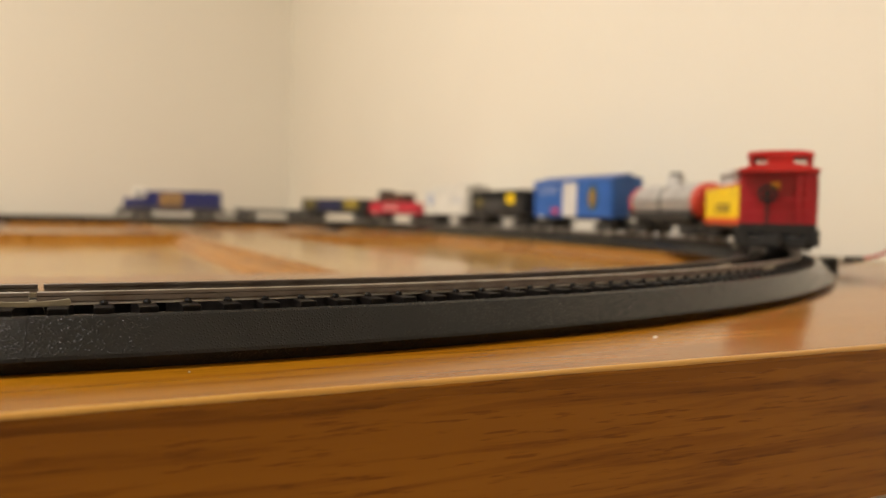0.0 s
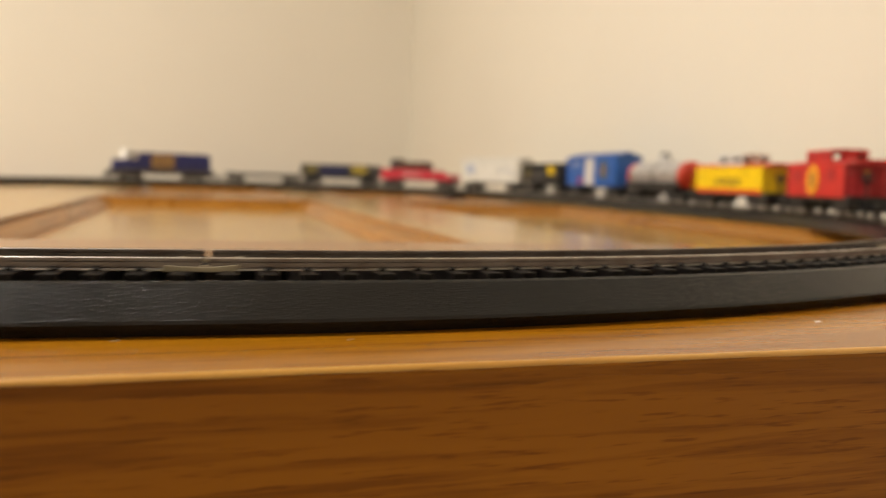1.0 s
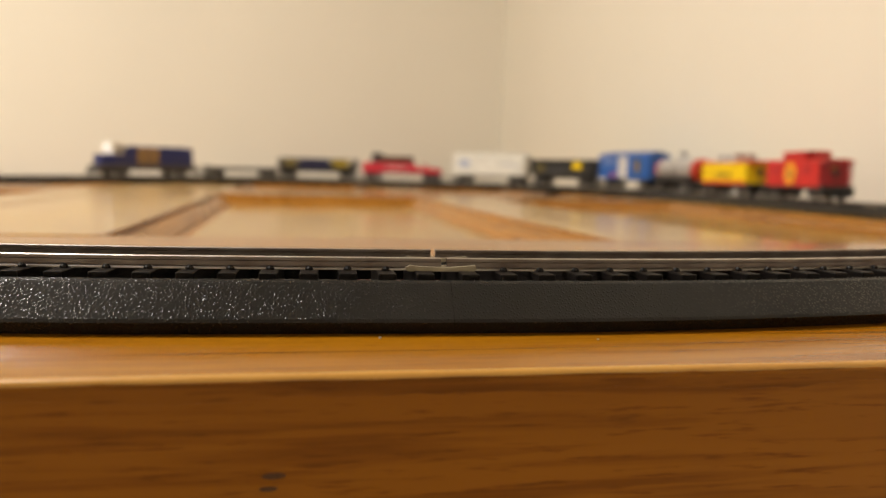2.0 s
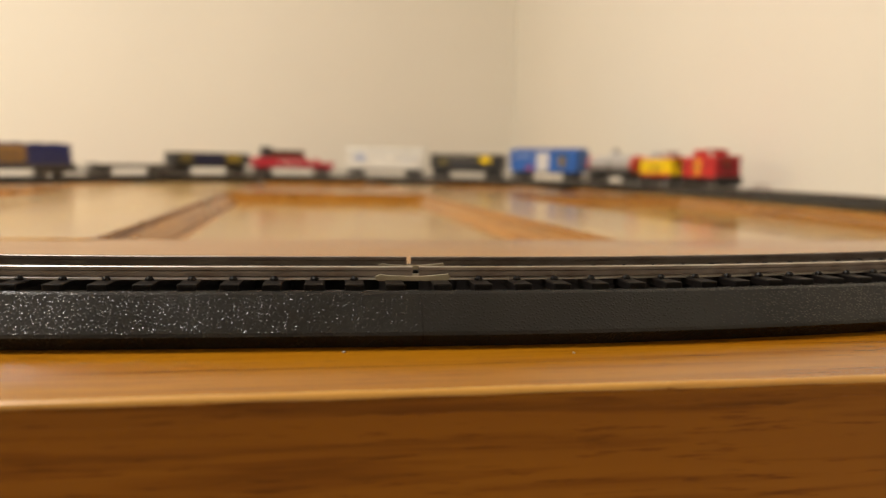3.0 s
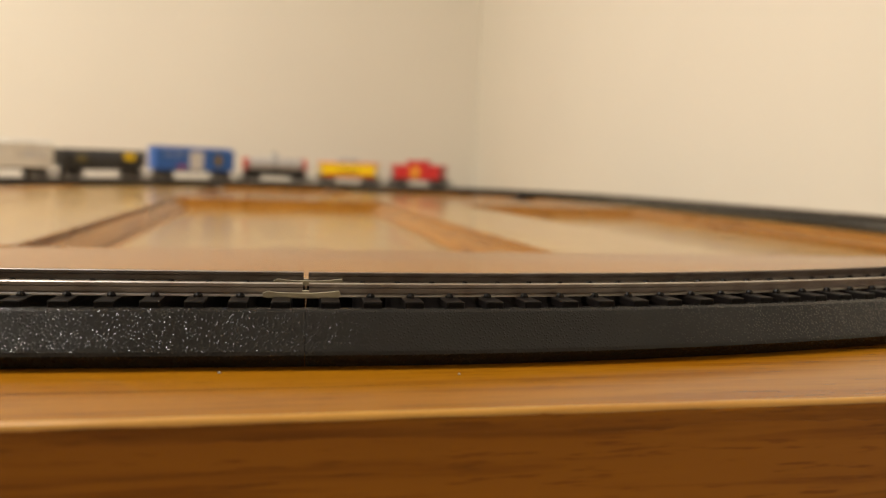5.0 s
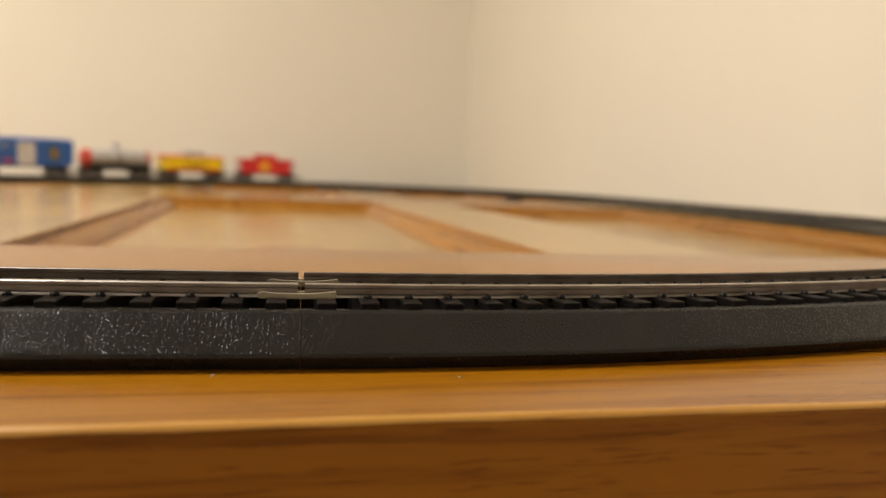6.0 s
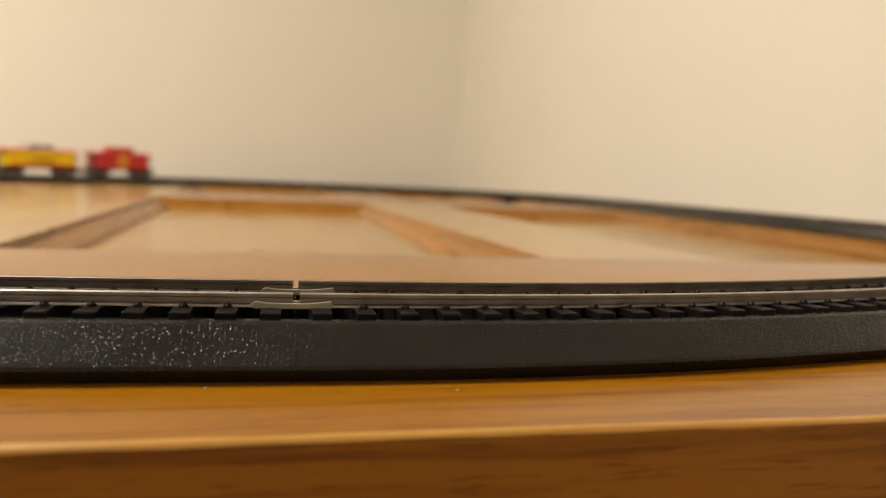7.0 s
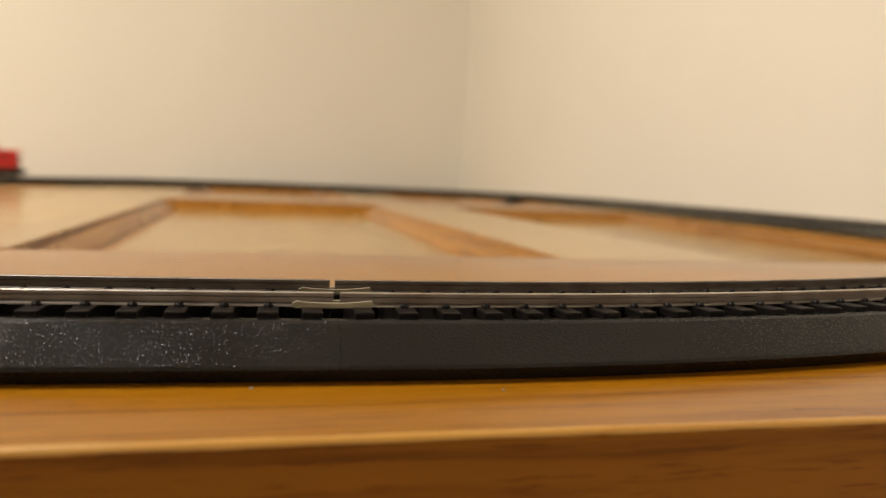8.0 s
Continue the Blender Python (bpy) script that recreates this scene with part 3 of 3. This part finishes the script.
    for a in (-base / 2, base / 2):
        w = B()
        wheelset(w, 0)
        part("wheelset", w, STEEL, t, "bright steel wheels", at=Matrix.Translation((a, 0, 0)))
    return t


def couplers(trucks, half_base, half, z=0.0072):
    """Each coupler swings with its truck: a draft box, a shank and a hooked knuckle."""
    for tr, s in zip(trucks, (-1, 1)):
        e = half - half_base
        bm = box(B(), min(s * 0.008, s * e), max(s * 0.008, s * e), -0.0042, 0.0042, z - 0.0022, z + 0.0012, 0.0004)
        box(bm, s * (e + 0.003) - 0.0036, s * (e + 0.003) + 0.0036, -0.0016, 0.0016, z - 0.0012, z + 0.0010, 0.0003)
        box(bm, s * (e + 0.0085) - 0.0026, s * (e + 0.0085) + 0.0026, -0.0040, -0.0012, z - 0.0026, z + 0.0024, 0.0005)
        box(bm, s * (e + 0.0100) - 0.0010, s * (e + 0.0100) + 0.0010, -0.0030, 0.0028, z - 0.0022, z + 0.0020, 0.0004)
        rod(bm, (s * (e + 0.0060), 0.0006, z - 0.0060), (s * (e + 0.0060), 0.0006, z), 0.0005, seg=6)
        part("coupler", bm, BLACK, tr, "black hooked coupler")


CARS = []


def car(name, label, ahead, half_base, half, category="train car", base=0.0210):
    """The thing, its two trucks and couplers, and how far it runs ahead of the caboose."""
    c = thing(name, Matrix(), label, category, "cars of the train")
    trucks = [truck(c, -half_base, base), truck(c, half_base, base)]
    couplers(trucks, half_base, half)
    CARS.append((c, trucks, ahead, half_base))
    return c


def plate(parent, name, material, x0, x1, z0, z1, y, label=""):
    """A thin raised print or door on both sides of a car."""
    for s in (-1, 1):
        part(name, box(B(), x0, x1, min(s * y, s * (y + 0.0005)), max(s * y, s * (y + 0.0005)), z0, z1), material, parent, label)


def disc(parent, name, material, x, z, rx, rz, y, label=""):
    for s in (-1, 1):
        bm = rod(B(), (0, s * y, 0), (0, s * (y + 0.0006), 0), 1.0, seg=20)
        for v in bm.verts:
            v.co.x, v.co.z = x + v.co.x * rx, z + v.co.z * rz
        part(name, bm, material, parent, label)


def grab_irons(parent, xs, y, z0, z1, material):
    for s in (-1, 1):
        for x in xs:
            bm = B()
            for dx in (-0.0022, 0.0022):
                rod(bm, (x + dx, s * y, z0), (x + dx, s * (y + 0.0008), z1), 0.00035, seg=5)
            for k in range(6):
                z = z0 + (z1 - z0) * (k + 0.5) / 6
                rod(bm, (x - 0.0022, s * (y + 0.0006), z), (x + 0.0022, s * (y + 0.0006), z), 0.00035, seg=5)
            part("ladder", bm, material, parent)


def boxcar(name, label, ahead, length, top, body, roof, door_material, w=0.0170):
    h = length / 2
    c = car(name, label, ahead, h - 0.0195, h)
    part("underframe", box(B(), -h + 0.004, h - 0.004, -0.006, 0.006, 0.0120, 0.0150, 0.0006), BLACK, c)
    part("body", box(B(), -h, h, -w, w, 0.0148, top - 0.004, 0.0008), body, c)
    part("roof", lengthwise(B(), [(-w - 0.0008, top - 0.0042), (-w - 0.0008, top - 0.0034), (0, top), (w + 0.0008, top - 0.0034), (w + 0.0008, top - 0.0042)], -h - 0.001, h + 0.001), roof, c)
    part("roof_walk", box(B(), -h - 0.002, h + 0.002, -0.003, 0.003, top, top + 0.0009), roof, c)
    plate(c, "side_door", door_material, -0.013, 0.013, 0.0156, top - 0.0062, w)
    plate(c, "door_track", body, -0.030, 0.014, top - 0.0060, top - 0.0050, w + 0.0004)
    for s in (-1, 1):
        for k in range(9):
            x = s * (0.017 + k * (h - 0.020) / 9)
            part("rib", box(B(), x - 0.0004, x + 0.0004, -w - 0.0004, w + 0.0004, 0.0152, top - 0.0045), body, c)
    grab_irons(c, (-h + 0.004, h - 0.004), w, 0.016, top - 0.006, body)
    return c


def hopper(name, label, ahead, length, top, left_patch, mid_patch, right_patch):
    h, w = length / 2, 0.0165
    c = car(name, label, ahead, h - 0.0175, h)
    bm = prism(B(), [(-h, top), (-h, 0.0170), (-h + 0.022, 0.0155), (h - 0.022, 0.0155), (h, 0.0170), (h, top), (h - 0.0016, top), (h - 0.012, top - 0.010), (-h + 0.012, top - 0.010), (-h + 0.0016, top)], -w, w)
    part("body", bm, BLACK, c)
    for s in (-1, 1):
        part("top_chord", box(B(), -h, h, s * w - 0.0008, s * w + 0.0008, top - 0.0012, top + 0.0004), DARK, c)
    for k in range(9):
        x = -h + 0.002 + k * (length - 0.004) / 8
        part("rib", box(B(), x - 0.0007, x + 0.0007, -w - 0.0010, w + 0.0010, 0.0168, top), DARK, c)
    part("underframe", box(B(), -h + 0.002, h - 0.002, -0.004, 0.004, 0.0120, 0.0157), BLACK, c)
    for x in (-0.018, 0.018):
        part("chute", prism(B(), [(x - 0.012, 0.0157), (x - 0.004, 0.0135), (x + 0.004, 0.0135), (x + 0.012, 0.0157)], -0.011, 0.011), BLACK, c)
    for patch in (left_patch, mid_patch, right_patch):
        if patch:
            mat, x0, x1, z0, z1, lab = patch
            plate(c, "print", mat, x0, x1, z0, z1, w + 0.0010, lab)
    return c


def bars(parent, material, x0, x1, rows, y, thick=0.0011):
    """Unreadable small lettering as plain bars."""
    for z in rows:
        plate(parent, "lettering", material, x0, x1, z, z + thick, y)


def locomotive():
    h, w = 0.0925, 0.0150
    c = car("diesel_locomotive", "dark blue toy diesel locomotive with tan band and grey frame", 1.460, 0.056, h, "locomotive", base=0.027)
    part("frame", box(B(), -h, h, -0.0165, 0.0165, 0.0108, 0.0172, 0.0006), SOOT, c)
    part("fuel_tank", box(B(), -0.027, 0.027, -0.014, 0.014, 0.0085, 0.0125, 0.0015), SOOT, c)
    part("long_hood", box(B(), -h + 0.006, 0.048, -0.0115, 0.0115, 0.0165, 0.0475, 0.0015), NAVY, c)
    part("cab", box(B(), 0.047, 0.068, -w, w, 0.0165, 0.0345, 0.0010), NAVY, c)
    part("cab_top", box(B(), 0.0472, 0.0678, -w + 0.0002, w - 0.0002, 0.0345, 0.0502, 0.0010), WHITE, c, "white upper cab")
    part("cab_roof", prism(B(), [(0.046, 0.0500), (0.070, 0.0500), (0.069, 0.0525), (0.047, 0.0525)], -w - 0.0005, w + 0.0005), WHITE, c, "white cab roof")
    part("short_hood", box(B(), 0.067, h - 0.006, -0.0110, 0.0110, 0.0165, 0.0340, 0.0015), NAVY, c)
    plate(c, "band", GOLD, -0.018, 0.022, 0.0200, 0.0440, 0.0115, "dull gold and tan band")
    bars(c, NAVY, -0.012, 0.016, (0.029, 0.033), 0.0121)
    for s in (-1, 1):
        part("side_window", box(B(), 0.052, 0.063, s * w - 0.0004, s * w + 0.0004, 0.037, 0.046), BLACK, c)
        for k in range(10):
            x = -h + 0.008 + k * 0.0165
            part("stanchion", rod(B(), (x, s * 0.0160, 0.0160), (x, s * 0.0160, 0.0290), 0.0004, seg=5), SOOT, c)
        part("handrail", rod(B(), (-h + 0.008, s * 0.0160, 0.0290), (h - 0.012, s * 0.0160, 0.0290), 0.0004, seg=5), SOOT, c)
        part("step_well", box(B(), h - 0.010, h, s * 0.0135 - 0.003, s * 0.0135 + 0.003, 0.004, 0.0125), SOOT, c)
        part("step_well", box(B(), -h, -h + 0.010, s * 0.0135 - 0.003, s * 0.0135 + 0.003, 0.004, 0.0125), SOOT, c)
    for x in (-0.066, -0.040, -0.010, 0.020):
        part("roof_fan", rod(B(), (x, 0, 0.0472), (x, 0, 0.0488), 0.0065, seg=18), DARK, c)
    part("pilot", prism(B(), [(h, 0.003), (h + 0.004, 0.003), (h + 0.002, 0.0125), (h, 0.0125)], -0.014, 0.014), SOOT, c)
    part("headlight", rod(B(), (0.0685, 0, 0.0475), (0.0705, 0, 0.0475), 0.0022, seg=12), HEADLIGHT, c, "lit white headlight")


def flat_car():
    h = 0.0720
    c = car("flat_car", "empty grey toy flat car with a thin deck", 1.272, 0.053, h)
    part("deck", box(B(), -h, h, -0.0165, 0.0165, 0.0145, 0.0172, 0.0004), GREY, c)
    part("sill", prism(B(), [(-h + 0.004, 0.0146), (-0.030, 0.0105), (0.030, 0.0105), (h - 0.004, 0.0146)], -0.006, 0.006), DARK, c)
    for s in (-1, 1):
        part("side_sill", prism(B(), [(-h, 0.0170), (-h, 0.0145), (-0.034, 0.0120), (0.034, 0.0120), (h, 0.0145), (h, 0.0170)], s * 0.0165 - 0.0008, s * 0.0165 + 0.0008), GREY, c)
        for k in range(9):
            x = -0.060 + k * 0.015
            part("stake_pocket", box(B(), x - 0.0012, x + 0.0012, s * 0.0168 - 0.0012, s * 0.0168 + 0.0012, 0.0128, 0.0178), GREY, c)
    for x in (-h + 0.004, h - 0.010):
        part("bulkhead_rest", box(B(), x, x + 0.006, -0.0150, 0.0150, 0.0171, 0.0190), DARK, c)


def work_car():
    h, w = 0.0765, 0.0165
    c = car("work_car", "crimson toy work car with a brown cabin and stack", 0.956, 0.058, h)
    part("body", prism(B(), [(-h, 0.0140), (-h, 0.0250), (-0.030, 0.0250), (-0.022, 0.0330), (h - 0.004, 0.0330), (h, 0.0310), (h, 0.0140), (0.030, 0.0160), (-0.030, 0.0160)], -w, w), CRIMSON, c)
    part("cabin", box(B(), -0.020, 0.046, -0.0125, 0.0125, 0.0330, 0.0465, 0.0012), BROWN, c, "dark brown cabin")
    for k in range(7):
        x = -0.016 + k * 0.0095
        part("cabin_rib", box(B(), x, x + 0.002, -0.0130, 0.0130, 0.0330, 0.0470), BROWN, c)
    part("stack", box(B(), 0.040, 0.060, -0.010, 0.010, 0.0330, 0.0525, 0.0015), DARK, c, "charcoal stack")
    part("winch", rod(B(), (-0.046, -0.009, 0.028), (-0.046, 0.009, 0.028), 0.0040, seg=14), CRIMSON, c)
    part("underframe", box(B(), -h + 0.004, h - 0.004, -0.006, 0.006, 0.0125, 0.0162), BLACK, c)
    bars(c, WHITE, -0.012, 0.030, (0.0230,), w, 0.0018)


def tank_car():
    h, r = 0.0600, 0.0150
    c = car("tank_car", "silver toy tank car with red ends and a dark dome", 0.281, 0.046, h + 0.002)
    bm = rod(B(), (-h + 0.009, 0, 0.0288), (h - 0.009, 0, 0.0288), r, seg=28)
    part("tank", bm, TANK, c, smooth=True)
    for s in (-1, 1):
        bm = rod(B(), (s * (h - 0.009), 0, 0.0288), (s * (h - 0.003), 0, 0.0288), r + 0.0001, seg=28)
        part("tank_end", bm, TANK_RED, c, "red painted tank end", smooth=True)
        cap = B()
        bmesh.ops.create_uvsphere(cap, u_segments=24, v_segments=12, radius=r, matrix=Matrix.Translation((s * (h - 0.003), 0, 0.0288)) @ Matrix.Diagonal((0.25, 1, 1, 1)))
        part("end_cap", cap, TANK_RED, c, smooth=True)
        part("side_board", box(B(), -h + 0.004, h - 0.004, s * 0.0160 - 0.0012, s * 0.0160 + 0.0012, 0.0140, 0.0212, 0.0004), BLACK, c, "black side board under the tank")
        part("handrail", rod(B(), (-h + 0.010, s * 0.0160, 0.0300), (h - 0.010, s * 0.0160, 0.0300), 0.0004, seg=6), DARK, c)
    for x in (-0.028, 0.0, 0.028):
        part("strap", rod(B(), (x - 0.0012, 0, 0.0288), (x + 0.0012, 0, 0.0288), r + 0.0005, seg=28), DARK if x == 0 else TANK, c, smooth=True)
    part("dome", rod(B(), (0, 0, 0.042), (0, 0, 0.0510), 0.0070, seg=20), SILVER, c, smooth=True)
    part("dome_lid", rod(B(), (0, 0, 0.0510), (0, 0, 0.0538), 0.0062, 0.0045, seg=20), BLACK, c, "black dome lid", smooth=True)
    part("underframe", box(B(), -h, h, -0.006, 0.006, 0.0090, 0.0150, 0.0006), BLACK, c)
    for x in (-0.040, 0.040):
        part("saddle", box(B(), x - 0.006, x + 0.006, -0.013, 0.013, 0.0125, 0.0185), BLACK, c)


def caboose(name, label, ahead, half, side, end, roof, cupola, cupola_roof, stripe, pivot, glazed=False):
    w = 0.0160
    c = car(name, label, ahead, pivot, half + 0.004, "caboose", base=0.018)
    top = 0.0400
    body = half - 0.0085
    part("underframe", box(B(), -half, half, -0.0145, 0.0145, 0.0095, 0.0130, 0.0005), BLACK, c)
    part("body", box(B(), -body, body, -w, w, 0.0125, top - 0.0025, 0.0006), side, c)
    for s in (-1, 1):
        part("end_wall", box(B(), min(s * body, s * (body + 0.0007)), max(s * body, s * (body + 0.0007)), -w, w, 0.0125, top - 0.0025), end, c)
        part("end_door", box(B(), min(s * body, s * (body + 0.0012)), max(s * body, s * (body + 0.0012)), -0.005, 0.005, 0.0130, 0.0330), end, c)
        part("platform", box(B(), min(s * body, s * half), max(s * body, s * half), -0.0155, 0.0155, 0.0120, 0.0140), BLACK, c)
        for y in (-0.0140, 0.0140):
            part("step", box(B(), s * (half - 0.005) - 0.005, s * (half - 0.005) + 0.005, y - 0.003, y + 0.003, 0.0045, 0.0120, 0.0004), BLACK, c)
            part("end_post", rod(B(), (s * (half - 0.001), y, 0.0140), (s * (half - 0.001), y, top - 0.004), 0.0005, seg=6), end, c)
        for z in (0.019, 0.0245):
            part("end_rail", rod(B(), (s * (half - 0.001), -0.014, z), (s * (half - 0.001), 0.014, z), 0.0005, seg=6), end, c)
        wheel = B()
        for k in range(12):
            a, b = radians(30 * k), radians(30 * k + 30)
            rod(wheel, (s * (half + 0.0007), 0.004 + 0.0036 * math.cos(a), 0.0270 + 0.0036 * math.sin(a)), (s * (half + 0.0007), 0.004 + 0.0036 * math.cos(b), 0.0270 + 0.0036 * math.sin(b)), 0.0006, seg=6)
        for k in range(3):
            a = radians(60 * k + 15)
            dy, dz = 0.0036 * math.cos(a), 0.0036 * math.sin(a)
            rod(wheel, (s * (half + 0.0007), 0.004 - dy, 0.0270 - dz), (s * (half + 0.0007), 0.004 + dy, 0.0270 + dz), 0.0005, seg=6)
        rod(wheel, (s * half, 0.004, 0.0270), (s * (half + 0.0014), 0.004, 0.0270), 0.0012, seg=8)
        part("brake_wheel", wheel, BLACK, c, "black spoked brake wheel")
        ladder = B()
        for y in (-0.0120, -0.0085):
            rod(ladder, (s * (half - 0.0005), y, 0.0140), (s * (half - 0.0005), y, top - 0.003), 0.0005, seg=6)
        for k in range(5):
            rod(ladder, (s * (half - 0.0005), -0.0120, 0.0165 + 0.0042 * k), (s * (half - 0.0005), -0.0085, 0.0165 + 0.0042 * k), 0.0004, seg=6)
        part("ladder", ladder, end, c)
        part("brake_staff", rod(B(), (s * (half), 0.004, 0.0140), (s * (half), 0.004, 0.0285), 0.0006, seg=6), BLACK, c)
    part("roof", lengthwise(B(), [(-w - 0.0004, top - 0.0034), (-w - 0.0004, top - 0.0024), (-0.008, top), (0.008, top), (w + 0.0004, top - 0.0024), (w + 0.0004, top - 0.0034)], -half - 0.0005, half + 0.0005), roof, c)
    x0, x1 = -0.019, 0.019
    bm = box(B(), x0, x1, -0.0138, 0.0138, top - 0.002, top + 0.0004)
    for x in (x0 + 0.0012, 0.0, x1 - 0.0012):
        for y in (-0.0128, 0.0128):
            box(bm, x - 0.0012, x + 0.0012, y - 0.0010, y + 0.0010, top + 0.0003, top + 0.0062)
    for x in (x0 + 0.0008, x1 - 0.0008):
        box(bm, x - 0.0008, x + 0.0008, -0.0058, 0.0058, top + 0.0003, top + 0.0062)
    for y in (-0.0133, 0.0133):
        box(bm, x0, x1, y - 0.0005, y + 0.0005, top + 0.0003, top + 0.0062)
    part("cupola", bm, cupola, c)
    for y in (-0.0138, 0.0138):
        for x in (-0.0095, 0.0095):
            part("cupola_window", box(B(), x - 0.0042, x + 0.0042, y - 0.0003, y + 0.0003, top + 0.0016, top + 0.0050), DARK if glazed else DEEP_RED, c, "dark cupola windows" if glazed else "")
    arch = [(-0.0146, 0.0058), (-0.0143, 0.0070), (-0.0130, 0.0079), (-0.006, 0.0084), (0.006, 0.0084), (0.0130, 0.0079), (0.0143, 0.0070), (0.0146, 0.0058)]
    part("cupola_roof", lengthwise(B(), [(y, top + z) for y, z in arch], x0 - 0.0012, x1 + 0.0012), cupola_roof, c)
    if stripe:
        plate(c, "stripe", stripe, -body, body, 0.0125, 0.0166, w, "orange red sill stripe")
    return c


locomotive()
flat_car()
hopper("hopper_car", "black toy hopper car with navy panel and yellow patch", 1.122, 0.150, 0.0380,
       (OLIVE, 0.042, 0.064, 0.022, 0.036, ""), (DARK_NAVY, -0.020, 0.038, 0.018, 0.036, "dark navy blue panel"), (DULL_YELLOW, -0.056, -0.026, 0.022, 0.0370, "dull yellow print"))
work_car()
white_car = boxcar("refrigerator_car", "white toy refrigerator car with a faint blue emblem", 0.774, 0.152, 0.0550, OFF_WHITE, OFF_WHITE, OFF_WHITE)
disc(white_car, "emblem", PALE_BLUE, 0.048, 0.036, 0.013, 0.009, 0.0172, "faint pale blue emblem")
bars(white_car, PALE_BLUE, -0.062, -0.028, (0.032, 0.036), 0.0172)
hopper("hopper_car", "black toy hopper car with a small yellow patch", 0.609, 0.142, 0.0450,
       (OLIVE, 0.036, 0.052, 0.025, 0.036, ""), (DARK, -0.020, 0.030, 0.020, 0.034, ""), (YELLOW, -0.050, -0.030, 0.029, 0.041, "yellow patch"))
blue_car = boxcar("boxcar", "bright blue toy boxcar with a silver sliding door", 0.439, 0.149, 0.0560, BLUE, BLUE, SILVER)
disc(blue_car, "emblem", GREEN, -0.042, 0.034, 0.0085, 0.0125, 0.0172, "dark green oval emblem with gold middle")
disc(blue_car, "emblem_middle", GOLD, -0.042, 0.034, 0.0045, 0.0080, 0.0179)
disc(blue_car, "small_emblem", PINK, 0.028, 0.021, 0.0080, 0.0036, 0.0172, "magenta oval print")
bars(blue_car, PALE_BLUE, 0.024, 0.062, (0.040, 0.044), 0.0172)
tank_car()
yellow_caboose = caboose("caboose", "yellow toy caboose with red stripes and grey cupola", 0.139, 0.0595, YELLOW, YELLOW, ORANGE, SILVER, SILVER, ORANGE, 0.041, glazed=True)
bars(yellow_caboose, OCHRE, -0.020, 0.018, (0.0205, 0.0238), 0.0160, 0.0020)
# its ends take the deeper red, shade put into their colour
red_caboose = caboose("caboose", "red toy caboose with cupola and orange emblem", 0.0, 0.0535, RED, DEEP_RED, RED, RED, RED, None, 0.039)
disc(red_caboose, "emblem", EMBLEM, 0.002, 0.0255, 0.0102, 0.0116, 0.0160, "orange yellow emblem on the side")
disc(red_caboose, "emblem_middle", GOLD, 0.002, 0.0255, 0.0028, 0.0060, 0.0166)
part("end_print", box(B(), -0.0468, -0.0450, -0.0008, 0.0030, 0.0292, 0.0325), EMBLEM, red_caboose, "small orange mark on the end wall")
plate(red_caboose, "side_window", DEEP_RED, -0.031, -0.021, 0.025, 0.033, 0.0160)
plate(red_caboose, "side_window", DEEP_RED, 0.022, 0.032, 0.025, 0.033, 0.0160)

# how far the caboose has run along the track
RUN = [(0.0, 0.370), (0.5, 0.498), (1.0, 0.627), (1.5, 0.750), (1.7, 0.799), (2.8, 1.037), (3.0, 1.100), (3.5, 1.259), (4.0, 1.418), (4.5, 1.582), (4.7, 1.643),
       (5.8, 1.956), (6.0, 2.011), (6.5, 2.144), (7.0, 2.270), (7.5, 2.391), (8.0, 2.503)]


def run_at(t):
    """A smooth curve through RUN."""
    ts, ss = [r[0] for r in RUN], [r[1] for r in RUN]
    n = len(ts)
    slope = []
    for i in range(n):
        a, b = max(i - 1, 0), min(i + 1, n - 1)
        slope.append((ss[b] - ss[a]) / (ts[b] - ts[a]))
    i = max(k for k in range(n - 1) if ts[k] <= t) if t < ts[-1] else n - 2
    d = ts[i + 1] - ts[i]
    u = (t - ts[i]) / d
    return ((2 * u**3 - 3 * u**2 + 1) * ss[i] + (u**3 - 2 * u**2 + u) * d * slope[i] + (-2 * u**3 + 3 * u**2) * ss[i + 1] + (u**3 - u**2) * d * slope[i + 1])


def car_pose(s, half_base):
    """A car stands with both truck pivots on the track's middle line."""
    back, front = along(s - half_base), along(s + half_base)
    ahead = (front.translation - back.translation).normalized()
    up = (front.col[2] + back.col[2]).to_3d()
    side = up.cross(ahead).normalized()
    up = ahead.cross(side)
    m = Matrix((ahead, side, up)).transposed().to_4x4()
    m.translation = (front.translation + back.translation) / 2 + up * RAIL_TOP
    return m


def motions():
    times = [k * 0.2 for k in range(41)]
    for c, trucks, ahead, half_base in CARS:
        poses = [car_pose(run_at(t) + ahead, half_base) for t in times]
        walk(c, list(zip(times, poses)))
        for tr, x in zip(trucks, (-half_base, half_base)):
            rows = []
            for t, p in zip(times, poses):
                turn = (p.inverted() @ along(run_at(t) + ahead + x)).to_euler().z
                rows.append((t, pose(x, 0, 0, 0, 0, math.degrees(turn))))
            walk(tr, rows)


motions()
